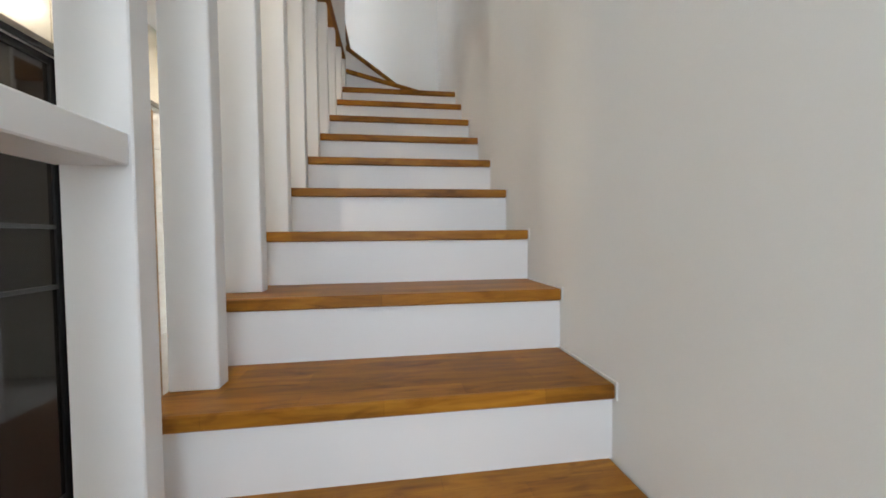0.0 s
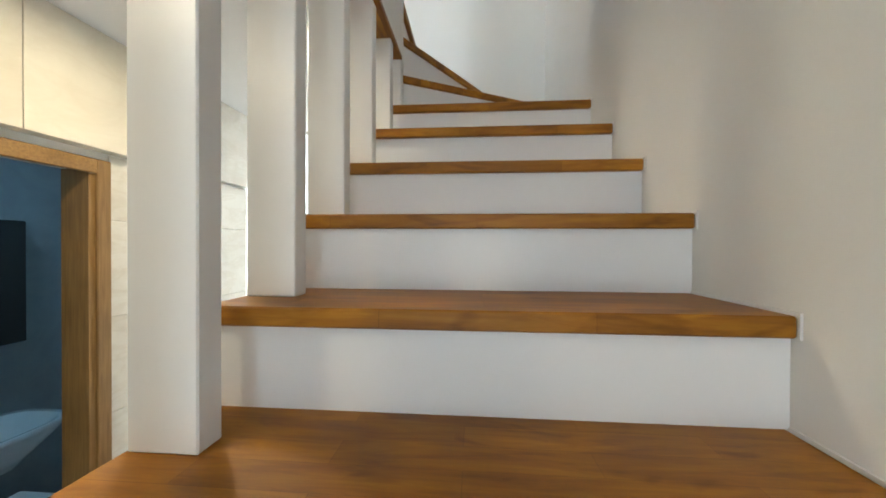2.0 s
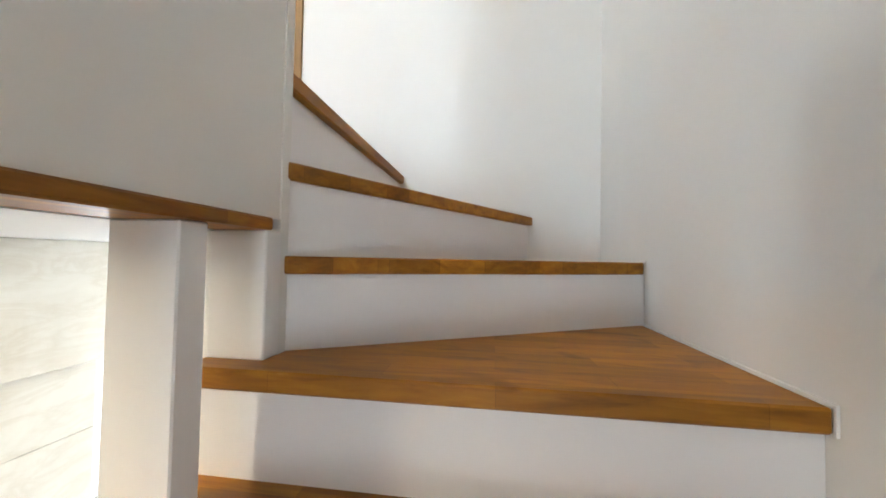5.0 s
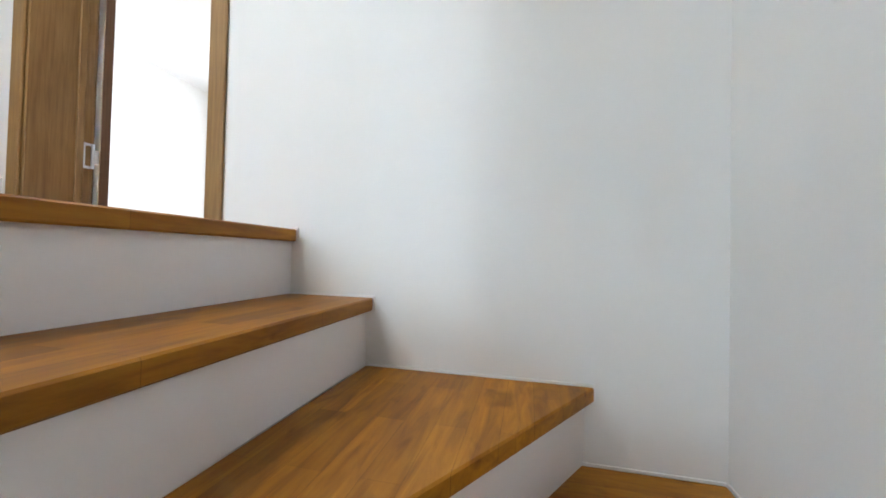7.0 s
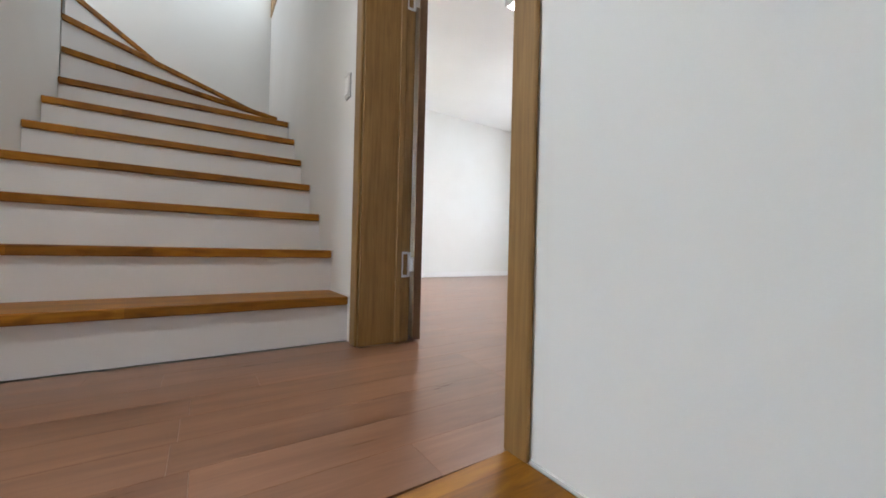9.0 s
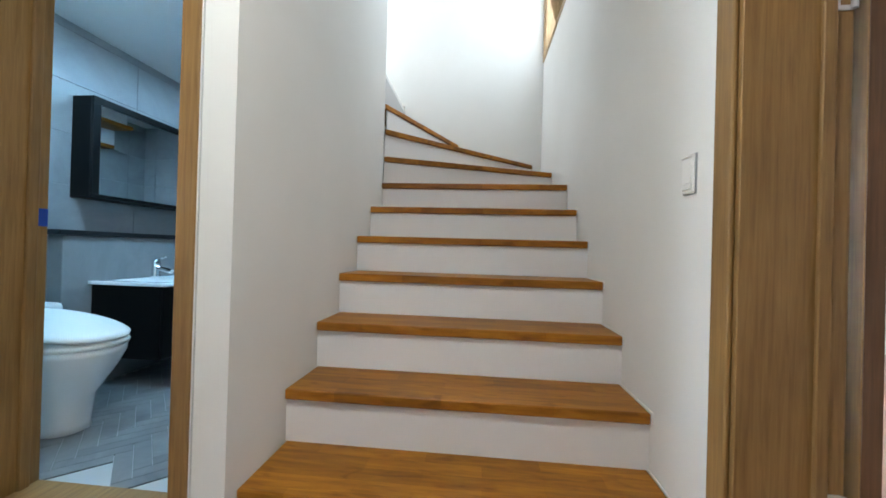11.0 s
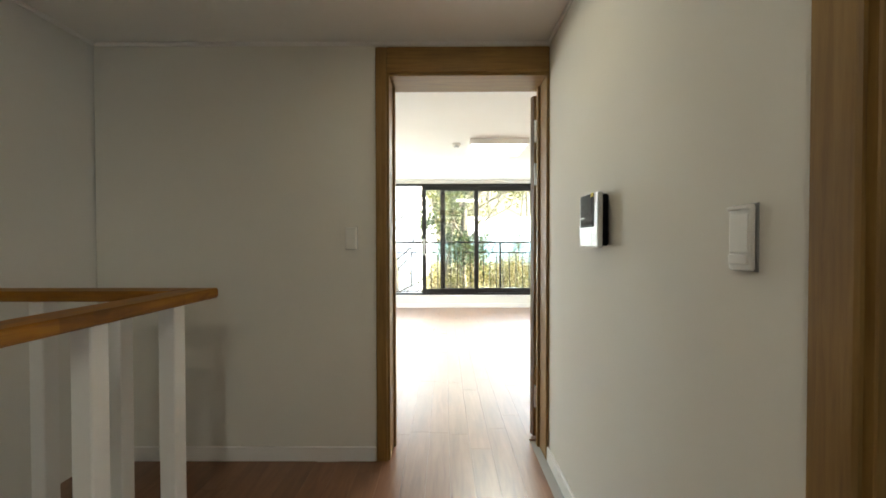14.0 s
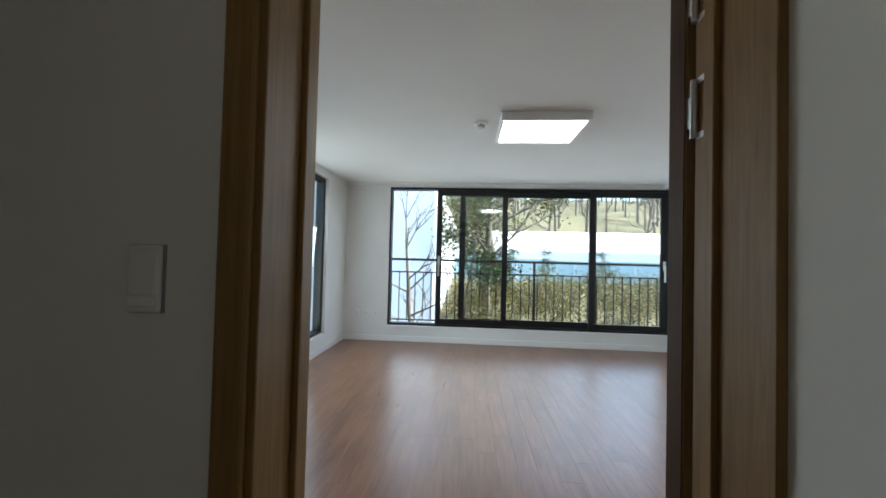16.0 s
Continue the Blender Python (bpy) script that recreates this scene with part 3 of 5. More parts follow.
# ---------------------------------------------------------------- door frames
def door_frame_x(name, label, xf, xb, y0, y1, top, cw, clip=None):
    """Lining and casings of a doorway in a wall across x; xf: the face towards the hall, xb: the back."""
    s = 1 if xf > xb else -1
    t = thing(name, label, "door frame", kind="structure")
    c = 0.05
    for a, d, side in ((y0 - c, y0, -1), (y1, y1 + c, 1)):
        part("jamb", box(min(xf, xb), max(xf, xb), a, d, 0.0, top + c, 0.002), OAK, t)
        o = (y0 - cw, y0 - 0.012) if side < 0 else (y1 + 0.012, y1 + cw)
        if clip is not None and side > 0:
            o = (o[0], min(o[1], clip))
        if o[1] - o[0] > 0.005:
            part("casing", box(xf, xf + s * 0.014, o[0], o[1], 0.0, top + cw * 2.05, 0.006, seg=2), OAK, t)
            part("casing", box(xb, xb - s * 0.014, o[0], o[1], 0.0, top + cw * 2.05, 0.006, seg=2), OAK, t)
    part("head", box(min(xf, xb), max(xf, xb), y0, y1, top, top + c, 0.002), OAK_H, t)
    hi1 = y1 + 0.012 if clip is None else min(y1 + 0.012, clip)
    part("casing", box(xf, xf + s * 0.015, y0 - 0.012, hi1, top + 0.012, top + cw * 2.05, 0.006, seg=2), OAK_H, t)
    part("casing", box(xb, xb - s * 0.015, y0 - 0.012, hi1, top + 0.012, top + cw * 2.05, 0.006, seg=2), OAK_H, t)
    sx = xb + s * 0.045
    for y in (y0 + 0.006, y1 - 0.006):
        part("stop", box(sx, sx + s * 0.03, y - 0.006, y + 0.006, 0.0, top, 0.002), OAK, t)
    return t


def hinge(at, turn, flip=False):
    """A butt hinge with an open-centred leaf, a knuckle and a plain leaf."""
    t = thing("hinge", "bright steel butt hinge on the door frame", "hinge", group="door hinges")
    bm = bmesh.new()
    for b in ((0, 0.003, -0.036, -0.004, 0.05, 0.062), (0, 0.003, -0.036, -0.004, -0.062, -0.05), (0, 0.003, -0.036, -0.029, -0.05, 0.05)):
        box(*b, bm=bm)
    part("frame_leaf", bm, STEEL, t)
    part("knuckle", cyl((0.006, 0, -0.06), (0.006, 0, 0.06), 0.007, n=10), STEEL, t)
    part("door_leaf", box(0.001, 0.004, 0.005, 0.03, -0.034, 0.034, 0.001), STEEL, t)
    t.matrix_world = Matrix.Translation(at) @ Euler((0, 0, radians(turn))).to_matrix().to_4x4() @ Matrix.Diagonal((1, -1 if flip else 1, 1, 1))
    return t


def door_leaf(name, label, hinge_at, turn, width, height, z0=0.008):
    """A flush door leaf hung at a point and swung by turn degrees."""
    t = thing(name, label, "door")
    part("leaf", box(0, width, -0.038, 0, z0, height, 0.003), OAK, t)
    part("edge_strip", box(-0.003, 0.0, -0.037, -0.001, z0, height), DARK_EDGE, t, "dark wooden door edge")
    for s in (0.002, -0.040):
        k = part("handle", cyl((width - 0.06, s, 1.0), (width - 0.06, s + (0.05 if s > 0 else -0.05), 1.0), 0.01, n=12), STEEL, t, "satin steel lever handle")
        yy = s + (0.045 if s > 0 else -0.045)
        part("lever", cyl((width - 0.06, yy, 1.0), (width - 0.18, yy, 1.0), 0.009, n=12), STEEL, k)
    t.matrix_world = Matrix.Translation(hinge_at) @ Euler((0, 0, radians(turn))).to_matrix().to_4x4()
    return t


# doorway from the hall to the window room
use(HALL_PLAN)
door_frame_x("door_1", "oak-finished door frame of the window room, door open", XW, XW - 0.2, -1.157, -0.36, 1.962, 0.068, YB)
door_leaf("window_room_door", "oak-finished flush door standing wide open", (XW - 0.258, -0.378, 0), 108, 0.79, 1.95)
strike = thing("strike_plate", "strike plate under blue film on the door lining", "strike plate")
part("plate", box(XW - 0.16, XW - 0.137, -1.157, -1.155, 0.88, 0.95), BLUE_TAPE, strike)
for hz in (1.74, 1.5, 0.25):
    hinge((XW - 0.193, -0.3605, hz), -90, True)
# doorway to the bedroom
use(STAIR_PLAN)
door_frame_x("door_2", "oak-finished door frame of the bedroom, door open", 0.0, 0.25, -1.08, -0.13, 2.38, 0.085)
door_leaf("bedroom_door", "oak-finished flush door standing wide open", (0.272, -0.142, 0), 74, 0.9, 2.37)
for hz in (1.675, 0.375):
    hinge((0.245, -0.1305, hz), -90)
# bathroom doorway
use(HALL_PLAN)
bath_door = thing("door_3", "oak-finished narrow bathroom door frame", "door frame", kind="structure")
YD = -0.425               # hall face of the lining on the pier side
part("jamb", box(-2.24, -2.19, YB, YB + 0.15, 0.0, 2.0, 0.002), OAK, bath_door)
part("jamb", box(-1.505, -1.464, YD, YB + 0.15, 0.0, 2.0, 0.002), OAK, bath_door)
part("casing", box(-2.265, -2.2, YB - 0.014, YB, 0.0, 2.08, 0.004), OAK, bath_door)
part("casing", box(-1.497, -1.44, YD - 0.014, YD, 0.0, 2.08, 0.004), OAK, bath_door)
part("casing", box(-2.2, -1.506, YB - 0.015, YB, 1.97, 2.08, 0.004), OAK, bath_door)
part("head", box(-2.19, -1.506, YB, YB + 0.15, 1.96, 2.01, 0.002), OAK, bath_door)
part("stop", box(-2.19, -2.178, YB + 0.085, YB + 0.115, 0.0, 1.96, 0.002), OAK, bath_door)
part("stop", box(-1.517, -1.506, YB + 0.085, YB + 0.115, 0.0, 1.96, 0.002), OAK, bath_door)
part("threshold", box(-2.19, -1.506, YB, YB + 0.15, -0.05, 0.004, 0.003), OAK_H, bath_door)
part("sealant", box(-1.4395, -1.4355, YD - 0.012, YD, 0.0, 2.08), PAINT, bath_door, "white sealant bead beside the casing")
part("strike_plate", box(-2.1898, -2.187, YB + 0.119, YB + 0.147, 0.87, 0.93), BLUE_TAPE, bath_door, "strike plate under blue film")


# ---------------------------------------------------------------- skirting and cornice
def strip(name, segs, mat, label):
    bm = bmesh.new()
    for b in segs:
        box(*b, bm=bm, bevel=0.003)
    return tagged(link(name, bm, mat), label, "trim", kind="structure")


strip("baseboard", [(-3.584, -2.267, YB - 0.012, YB - 0.001, 0.0, 0.075), 
                    (XW + 0.001, XW + 0.012, -2.65, -1.228, 0.0, 0.075)], PAINT, "low white skirting board in the hall")
strip("baseboard_window_room", [(WX + 0.001, WX + 0.013, -2.56, 2.0, 0, 0.075), (WX + 0.013, XW - 0.2, -2.559, -2.547, 0, 0.075), (WX + 0.013, XW - 0.2, 1.987, 1.999, 0, 0.075)], PAINT, "low white skirting board")
strip("cornice_hall", [(XW + 0.001, XW + 0.013, -2.64, -0.345, 2.11, 2.129), (XW + 0.013, -1.45, YB - 0.013, YB - 0.001, 2.11, 2.129), (XW + 0.013, -0.2, -2.653, -2.641, 2.11, 2.129)], PAINT, "thin white ceiling moulding")
strip("cornice_window_room", [(WX + 0.001, WX + 0.075, -2.56, 1.75, 2.182, 2.214), (WX + 0.001, XW - 0.2, 1.75, 1.999, 2.16, 2.214)], PAINT, "white ceiling moulding above the window")
use(STAIR_PLAN)
strip("baseboard_corner", [(-1.512, -1.388, YC - 0.012, YC - 0.0005, 0.0, 0.091), (-1.3995, -1.388, YC, 0.021, 0.0, 0.091)], PAINT, "low white skirting board round the wall corner")
strip("baseboard_bedroom", [(0.2, 4.41, 3.317, 3.329, 0, 0.085), (4.397, 4.409, -2.5, 3.317, 0, 0.085)], PAINT, "low white skirting board")
# sheets added to shut sky light out where area lamps replace it
slab("window_blind", [(0.19, 0.215, 1.3, 2.83, 3.0, 4.36)], PAINT, "white sheet added outside the stair window to block the sky", "blind")
slab("window_blind_bedroom", [(4.6, 4.63, 0.85, 2.4, 0.1, 2.7)], PAINT, "white sheet added outside the bedroom window to block the sky", "blind")
slab("window_blind_living", [(0.1, 3.7, 2.79, 2.82, LOW, -0.7)], PAINT, "white sheet added outside the living room window to block the sky", "blind")
slab("window_blind_west", [(-6.62, -6.59, -2.75, -1.0, -2.5, -0.85)], PAINT, "white sheet added outside the west opening to block the sky", "blind")

# ---------------------------------------------------------------- window room: window, lamp, fittings
use(HALL_PLAN)
win = thing("window_1", "wide black aluminium sliding window with a chrome latch", "window", kind="structure")
part("lining", box(WX - 0.2, WX + 0.012, -1.94, 1.905, 0.195, 0.219, 0.003), PAINT, win, "white painted sill board")


def sash(parent, x, y0, y1, z0, z1, w, name="sash"):
    s = part(name, box(x - 0.02, x + 0.02, y0, y1, z0, z0 + w, 0.003), BLACK, parent)
    part("rail", box(x - 0.02, x + 0.02, y0, y1, z1 - w, z1, 0.003), BLACK, s)
    part("stile", box(x - 0.02, x + 0.02, y0, y0 + w, z0 + w, z1 - w, 0.003), BLACK, s)
    part("stile", box(x - 0.02, x + 0.02, y1 - w, y1, z0 + w, z1 - w, 0.003), BLACK, s)
    p = part("pane", box(x - 0.004, x + 0.002, y0 + w, y1 - w, z0 + w, z1 - w), PANE, s)
    p.visible_shadow = False
    return s


part("frame", box(WX - 0.14, WX - 0.02, -1.938, 1.903, 0.222, 0.25, 0.003), BLACK, win)
part("frame", box(WX - 0.14, WX - 0.02, -1.938, 1.903, 2.13, 2.163, 0.003), BLACK, win)
part("frame", box(WX - 0.14, WX - 0.02, -1.938, -1.913, 0.25, 2.13, 0.003), BLACK, win)
part("frame", box(WX - 0.14, WX - 0.02, 1.84, 1.903, 0.25, 2.13, 0.003), BLACK, win)
sash(win, WX - 0.055, -1.27, -0.28, 0.25, 2.13, 0.075)
sash(win, WX - 0.055, 0.83, 1.845, 0.25, 2.13, 0.075)
sash(win, WX - 0.105, -0.95, 0.94, 0.25, 2.13, 0.085)
for y in (-1.23, 1.81):
    h = part("latch", box(WX - 0.035, WX - 0.015, y - 0.018, y + 0.018, 1.08, 1.2, 0.004), STEEL, win, "chrome sash latch")
    part("lever", box(WX - 0.015, WX + 0.008, y - 0.012, y + 0.012, 0.92, 1.14, 0.005), STEEL, h)
side = thing("window_2", "tall black-framed side window in a white reveal", "window", kind="structure")
part("frame", box(-7.37, -5.6, -2.70, -2.60, 0.222, 0.26, 0.003), BLACK, side)
part("frame", box(-7.37, -5.6, -2.70, -2.60, 2.08, 2.118, 0.003), BLACK, side)
for x in (-7.37, -6.52, -5.65):
    part("frame", box(x, x + 0.05, -2.70, -2.60, 0.26, 2.08, 0.003), BLACK, side)
for x in (-7.32, -6.47):
    p = part("pane", box(x, x + 0.82, -2.652, -2.648, 0.26, 2.08), PANE, side)
    p.visible_shadow = False


def panel_lamp(label, x0, x1, y0, y1, z):
    t = thing("ceiling_light", label, "ceiling light", ((x0 + x1) / 2, (y0 + y1) / 2, z))
    hx, hy = (x1 - x0) / 2, (y1 - y0) / 2
    part("frame", box(-hx, hx, -hy, -hy + 0.02, -0.06, 0, 0.002), PAINT, t)
    part("frame", box(-hx, hx, hy - 0.02, hy, -0.06, 0, 0.002), PAINT, t)
    part("frame", box(-hx, -hx + 0.02, -hy + 0.02, hy - 0.02, -0.06, 0, 0.002), PAINT, t)
    part("frame", box(hx - 0.02, hx, -hy + 0.02, hy - 0.02, -0.06, 0, 0.002), PAINT, t)
    part("diffuser", box(-hx + 0.02, hx - 0.02, -hy + 0.02, hy - 0.02, -0.05, -0.02), LIGHT_PANEL, t, "glowing white diffuser")
    return t


panel_lamp("square white ceiling panel light, lit", -6.074, -5.54, -0.609, 0.012, 2.215)
use(STAIR_PLAN)
panel_lamp("square white ceiling panel light, lit", 1.63, 2.3, 0.08, 0.74, 2.71)
use(HALL_PLAN)


def downlight(label, at, r, mat, group):
    t = thing("downlight", label, "ceiling light", at, group)
    smooth(part("ring", lathe([(r + 0.018, 0.0), (r + 0.018, -0.006), (r + 0.006, -0.012), (r, -0.008), (r, 0.0)], 28), PAINT, t))
    part("lens", cyl((0, 0, -0.010), (0, 0, -0.002), r, n=28), mat, t, "glowing lamp disc")
    return t


downlight("recessed round warm downlight, lit", (-3.0, -0.84, 2.13), 0.05, LIGHT_WARM, "warm downlights")
# added fitting for the unseen second hall lamp
downlight("recessed round warm downlight, lit", (-1.096, -1.12, 2.13), 0.05, LIGHT_WARM, "warm downlights")
use(STAIR_PLAN)
downlight("recessed round warm downlight, lit", (-1.741, -1.038, LOWCEIL), 0.035, LIGHT_WARM, "warm downlights")
downlight("recessed round warm downlight, lit", (-3.4, -1.02, LOWCEIL), 0.035, LIGHT_WARM, "warm downlights")
use(HALL_PLAN)
downlight("round cool white bathroom ceiling light, lit", (-2.35, 1.04, 2.1), 0.085, LIGHT_COOL, "bathroom lights")
downlight("round cool white bathroom ceiling light, lit", (-2.35, 0.10, 2.1), 0.09, LIGHT_COOL, "bathroom lights")
det = thing("smoke_detector", "small white round smoke detector on the ceiling", "detector", (-5.76, -0.745, 2.215))
smooth(part("base", lathe([(0.05, 0), (0.05, -0.012), (0.045, -0.02)], 24), PLASTIC, det))
smooth(part("head", lathe([(0.03, -0.02), (0.032, -0.035), (0.02, -0.045), (0.012, -0.045)], 20), SILVER, det, "grey sensor head"))


def socket(at, label="white double wall socket"):
    t = thing("wall_socket", label, "socket", at, "sockets by the window")
    part("plate", box(0, 0.008, -0.022, 0.022, -0.035, 0.035, 0.003), PLASTIC, t)
    part("insert", box(0.008, 0.0095, -0.012, 0.012, -0.02, 0.02, 0.001), SILVER, t)


for y in (-2.36, -2.23, -2.10):
    socket((WX, y, 0.385))


def rocker_switch(label, m, w=0.06, h=0.112):
    """A rounded plate with a raised rim and rockers; its back on the local y-z plane, facing +x."""
    t = thing("light_switch", label, "switch", group="light switches")
    # slightly larger grey rim, coloured as the shadow line round the plate
    part("gasket", box(0, 0.003, -w / 2 - 0.001, w / 2 + 0.001, -h / 2 - 0.001, h / 2 + 0.001), GALV, t, "grey rim drawn as the shadow round the plate")
    part("plate", box(0.003, 0.012, -w / 2, w / 2, -h / 2, h / 2, 0.0055, seg=3), PLASTIC, t)
    part("hood", box(0.009, 0.018, -w * 0.46, w * 0.46, h * 0.42, h * 0.485, 0.003, seg=2), PLASTIC, t)
    part("rocker", box(0.010, 0.0145, -w * 0.38, w * 0.38, -h * 0.23, h * 0.36, 0.0015, seg=2), PLASTIC, t)
    part("rocker", box(0.010, 0.0165, -w * 0.38, w * 0.38, -h * 0.4, -h * 0.25, 0.0015, seg=2), PLASTIC, t)
    t.matrix_world = m
    return t


rocker_switch("cream rocker light switch beside the doorway", pose(XW, -1.35, 1.14))
rocker_switch("white two-gang light switch beside the bathroom", pose(-2.385, YB, 1.12, 0, 0, -90), 0.052, 0.116)
use(STAIR_PLAN)
rocker_switch("white light switch beside the upper stairs", pose(0, 0.08, 1.255, 0, 0, 180), 0.06, 0.12)


# video door phone
use(HALL_PLAN)
ic = thing("video_intercom", "silver video door phone with a dark screen on the wall", "intercom")
part("back_case", box(-0.09, 0.045, -0.03, 0, -0.085, 0.085, 0.006), DARK, ic, "black rear case")
part("front_case", box(-0.094, 0.062, -0.045, -0.028, -0.09, 0.09, 0.005, seg=2), SILVER, ic, "ribbed silver front")
part("display_panel", box(-0.08, 0.032, -0.0475, -0.045, -0.022, 0.088, 0.001), DARK, ic, "glossy black display panel")
part("screen", box(-0.064, 0.018, -0.0485, -0.0475, 0.02, 0.074), SCREEN, ic, "grey screen")
part("nameplate", box(-0.07, -0.045, -0.0485, -0.0475, 0.008, 0.012), PLASTIC, ic)
for k in range(5):
    x = -0.064 + 0.02 * k
    part("button", cyl((x, -0.0475, -0.008), (x, -0.0488, -0.008), 0.0065, n=14), SCREEN, ic)
for k in range(6):
    z = -0.048 - 0.005 * k
    part("speaker_slot", box(0.022, 0.05, -0.0462, -0.0448, z, z + 0.002), GALV, ic)
for k in range(22):
    z = -0.086 + 0.005 * k
    x1 = 0.018 if z < -0.026 else -0.083
    part("rib", box(-0.092, x1, -0.0462, -0.0448, z, z + 0.0022), SILVER, ic)
part("sticker", prism([(0.014, -0.0487), (0.032, -0.0487), (0.032, -0.0476), (0.014, -0.0476)], 0.076, 0.088), YELLOW, ic, "yellow corner sticker")
ic.matrix_world = pose(-2.959, YB, 1.188)

# wooden window at the turn of the upper stairs
use(STAIR_PLAN)
w3 = thing("window_3", "pale wood-lined window high beside the upper stairs", "window", kind="structure")
for y0, y1, z0, z1 in ((1.35, 2.78, 3.06, 3.08), (1.35, 2.78, 4.28, 4.3), (1.35, 1.38, 3.08, 4.28), (2.75, 2.78, 3.08, 4.28)):
    part("lining", box(0.0, 0.2, y0, y1, z0, z1, 0.002), PINE, w3)
part("casing", box(-0.012, 0.0, 2.78, 2.84, 3.04, 4.3, 0.003), PINE, w3)
part("casing", box(-0.012, 0.0, 1.33, 2.78, 3.035, 3.06, 0.003), PINE, w3)
p = part("pane", box(0.12, 0.125, 1.38, 2.75, 3.08, 4.28), PANE, w3)
p.visible_shadow = False

# bedroom window
w4 = thing("window_4", "tall black-framed bedroom window", "window", kind="structure")
for y0, y1, z0, z1 in ((0.9, 2.335, 0.155, 0.215), (0.9, 2.335, 2.56, 2.62), (0.9, 0.96, 0.215, 2.56), (2.275, 2.335, 0.215, 2.56), (1.58, 1.64, 0.215, 2.56)):
    part("frame", box(4.42, 4.48, y0, y1, z0, z1, 0.003), BLACK, w4)

use(HALL_PLAN)
# ---------------------------------------------------------------- bathroom
BX = -3.115


def tiled(parent_name, label, cells, size, mat_for, thick=0.008):
    """Wall tiles as pieces: cells of (matrix, width, height)."""
    t = tagged(empty(parent_name), label, "wall tiles", kind="structure")
    cache = {}
    for m, w, h in cells:
        mat = mat_for(m.translation)
        key = (round(w, 3), round(h, 3), mat.name)
        if key not in cache:
            b = box(0, thick, 0.0015, w - 0.0015, 0.0015, h - 0.0015, 0.0008)
            ob = part("tile", b, mat, t)
            cache[key] = ob.data
        else:
            ob = new("tile", cache[key])
            ob.parent = t
        ob.matrix_basis = m
    return t


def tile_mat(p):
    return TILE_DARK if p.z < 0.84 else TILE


def grid(y0, y1, z0, z1, w, h):
    for z in np.arange(z0, z1 - 0.01, h):
        for y in np.arange(y0, y1 - 0.01, w):
            yield float(y), float(z), float(min(w, y1 - y)), float(min(h, z1 - z))


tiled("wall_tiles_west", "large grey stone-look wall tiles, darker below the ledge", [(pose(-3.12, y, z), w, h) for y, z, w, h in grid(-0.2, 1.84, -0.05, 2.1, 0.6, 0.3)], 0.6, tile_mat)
tiled("wall_tiles_pier", "large grey stone-look wall tiles on the pier", [(pose(x, 1.84, z, 0, 0, -90), w, h) for x, z, w, h in grid(-3.12, -2.84, -0.05, 2.1, 0.28, 0.3)], 0.6, tile_mat)
slab("wall_pier", [(-3.12, -2.85, 1.845, 2.4, -0.2, 2.1)], GROUT, "pier core behind tiles", "wall")
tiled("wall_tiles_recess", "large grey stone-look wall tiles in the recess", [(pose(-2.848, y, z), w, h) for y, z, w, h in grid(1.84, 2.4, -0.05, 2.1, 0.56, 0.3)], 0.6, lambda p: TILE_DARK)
tiled("wall_tiles_north", "large grey stone-look wall tiles at the far end", [(pose(x, 2.4, z, 0, 0, -90), w, h) for x, z, w, h in grid(-2.84, -1.5, -0.05, 2.1, 0.6, 0.3)], 0.6, tile_mat)
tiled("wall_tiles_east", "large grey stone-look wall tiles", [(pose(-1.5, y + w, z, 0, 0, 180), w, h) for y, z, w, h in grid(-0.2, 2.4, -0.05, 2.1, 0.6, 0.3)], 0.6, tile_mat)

# herringbone floor
hb = tagged(empty("floor_herringbone"), "grey stone-look herringbone floor tiles", "floor tiles", kind="structure")
hb_mesh = None
L, Wd = 0.24, 0.06
rot = Matrix.Rotation(radians(45), 4, "Z")
for i, j in itertools.product(range(-14, 24), range(-6, 7)):
    for flip in (0, 1):
        if flip == 0:
            m = Matrix.Translation((i * Wd, i * Wd, 0)) @ Matrix.Translation((j * L, -j * L, 0))
        else:
            m = Matrix.Translation((i * Wd + Wd, i * Wd + Wd, 0)) @ Matrix.Translation((j * L, -j * L, 0)) @ Matrix.Rotation(radians(90), 4, "Z")
        p = Matrix.Translation((-2.3, 0.6, -0.052)) @ rot @ m
        c = p @ Vector((L / 2, Wd / 2, 0))
        if -3.02 < c.x < -1.58 and -0.1 < c.y < 2.34 and (c.x > -2.76 or c.y < 1.76):
            if hb_mesh is None:
                hb_mesh = part("tile", box(0.001, L - 0.001, 0.001, Wd - 0.001, 0, 0.006, 0.0008), TILE_FLOOR, hb)
                hb_mesh.matrix_basis = p
                hb_mesh = hb_mesh.data
            else:
                ob = new("tile", hb_mesh)
                ob.parent, ob.matrix_basis = hb, p

ledge = thing("wall_ledge", "low grey tiled ledge with a black stone shelf top", "ledge")
part("core", box(BX, -3.02, 0.50, 1.835, -0.05, 0.855, 0.003), TILE_DARK, ledge, "grey tiled front")
part("shelf", box(BX, -3.0, 0.47, 1.835, 0.857, 0.885, 0.003), BLACK, ledge, "black stone shelf")

mc = thing("mirror_cabinet", "black-framed mirror cabinet on the tiled wall", "mirror")
part("body", box(BX, -2.985, 0.60, 1.425, 1.08, 1.68, 0.003), BLACK_WOOD, mc)
for y0, y1, z0, z1 in ((0.60, 1.425, 1.08, 1.105), (0.60, 1.425, 1.635, 1.68), (0.60, 0.645, 1.105, 1.635), (1.38, 1.425, 1.105, 1.635)):
    part("frame", box(-2.984, -2.972, y0, y1, z0, z1, 0.002), BLACK_WOOD, mc)
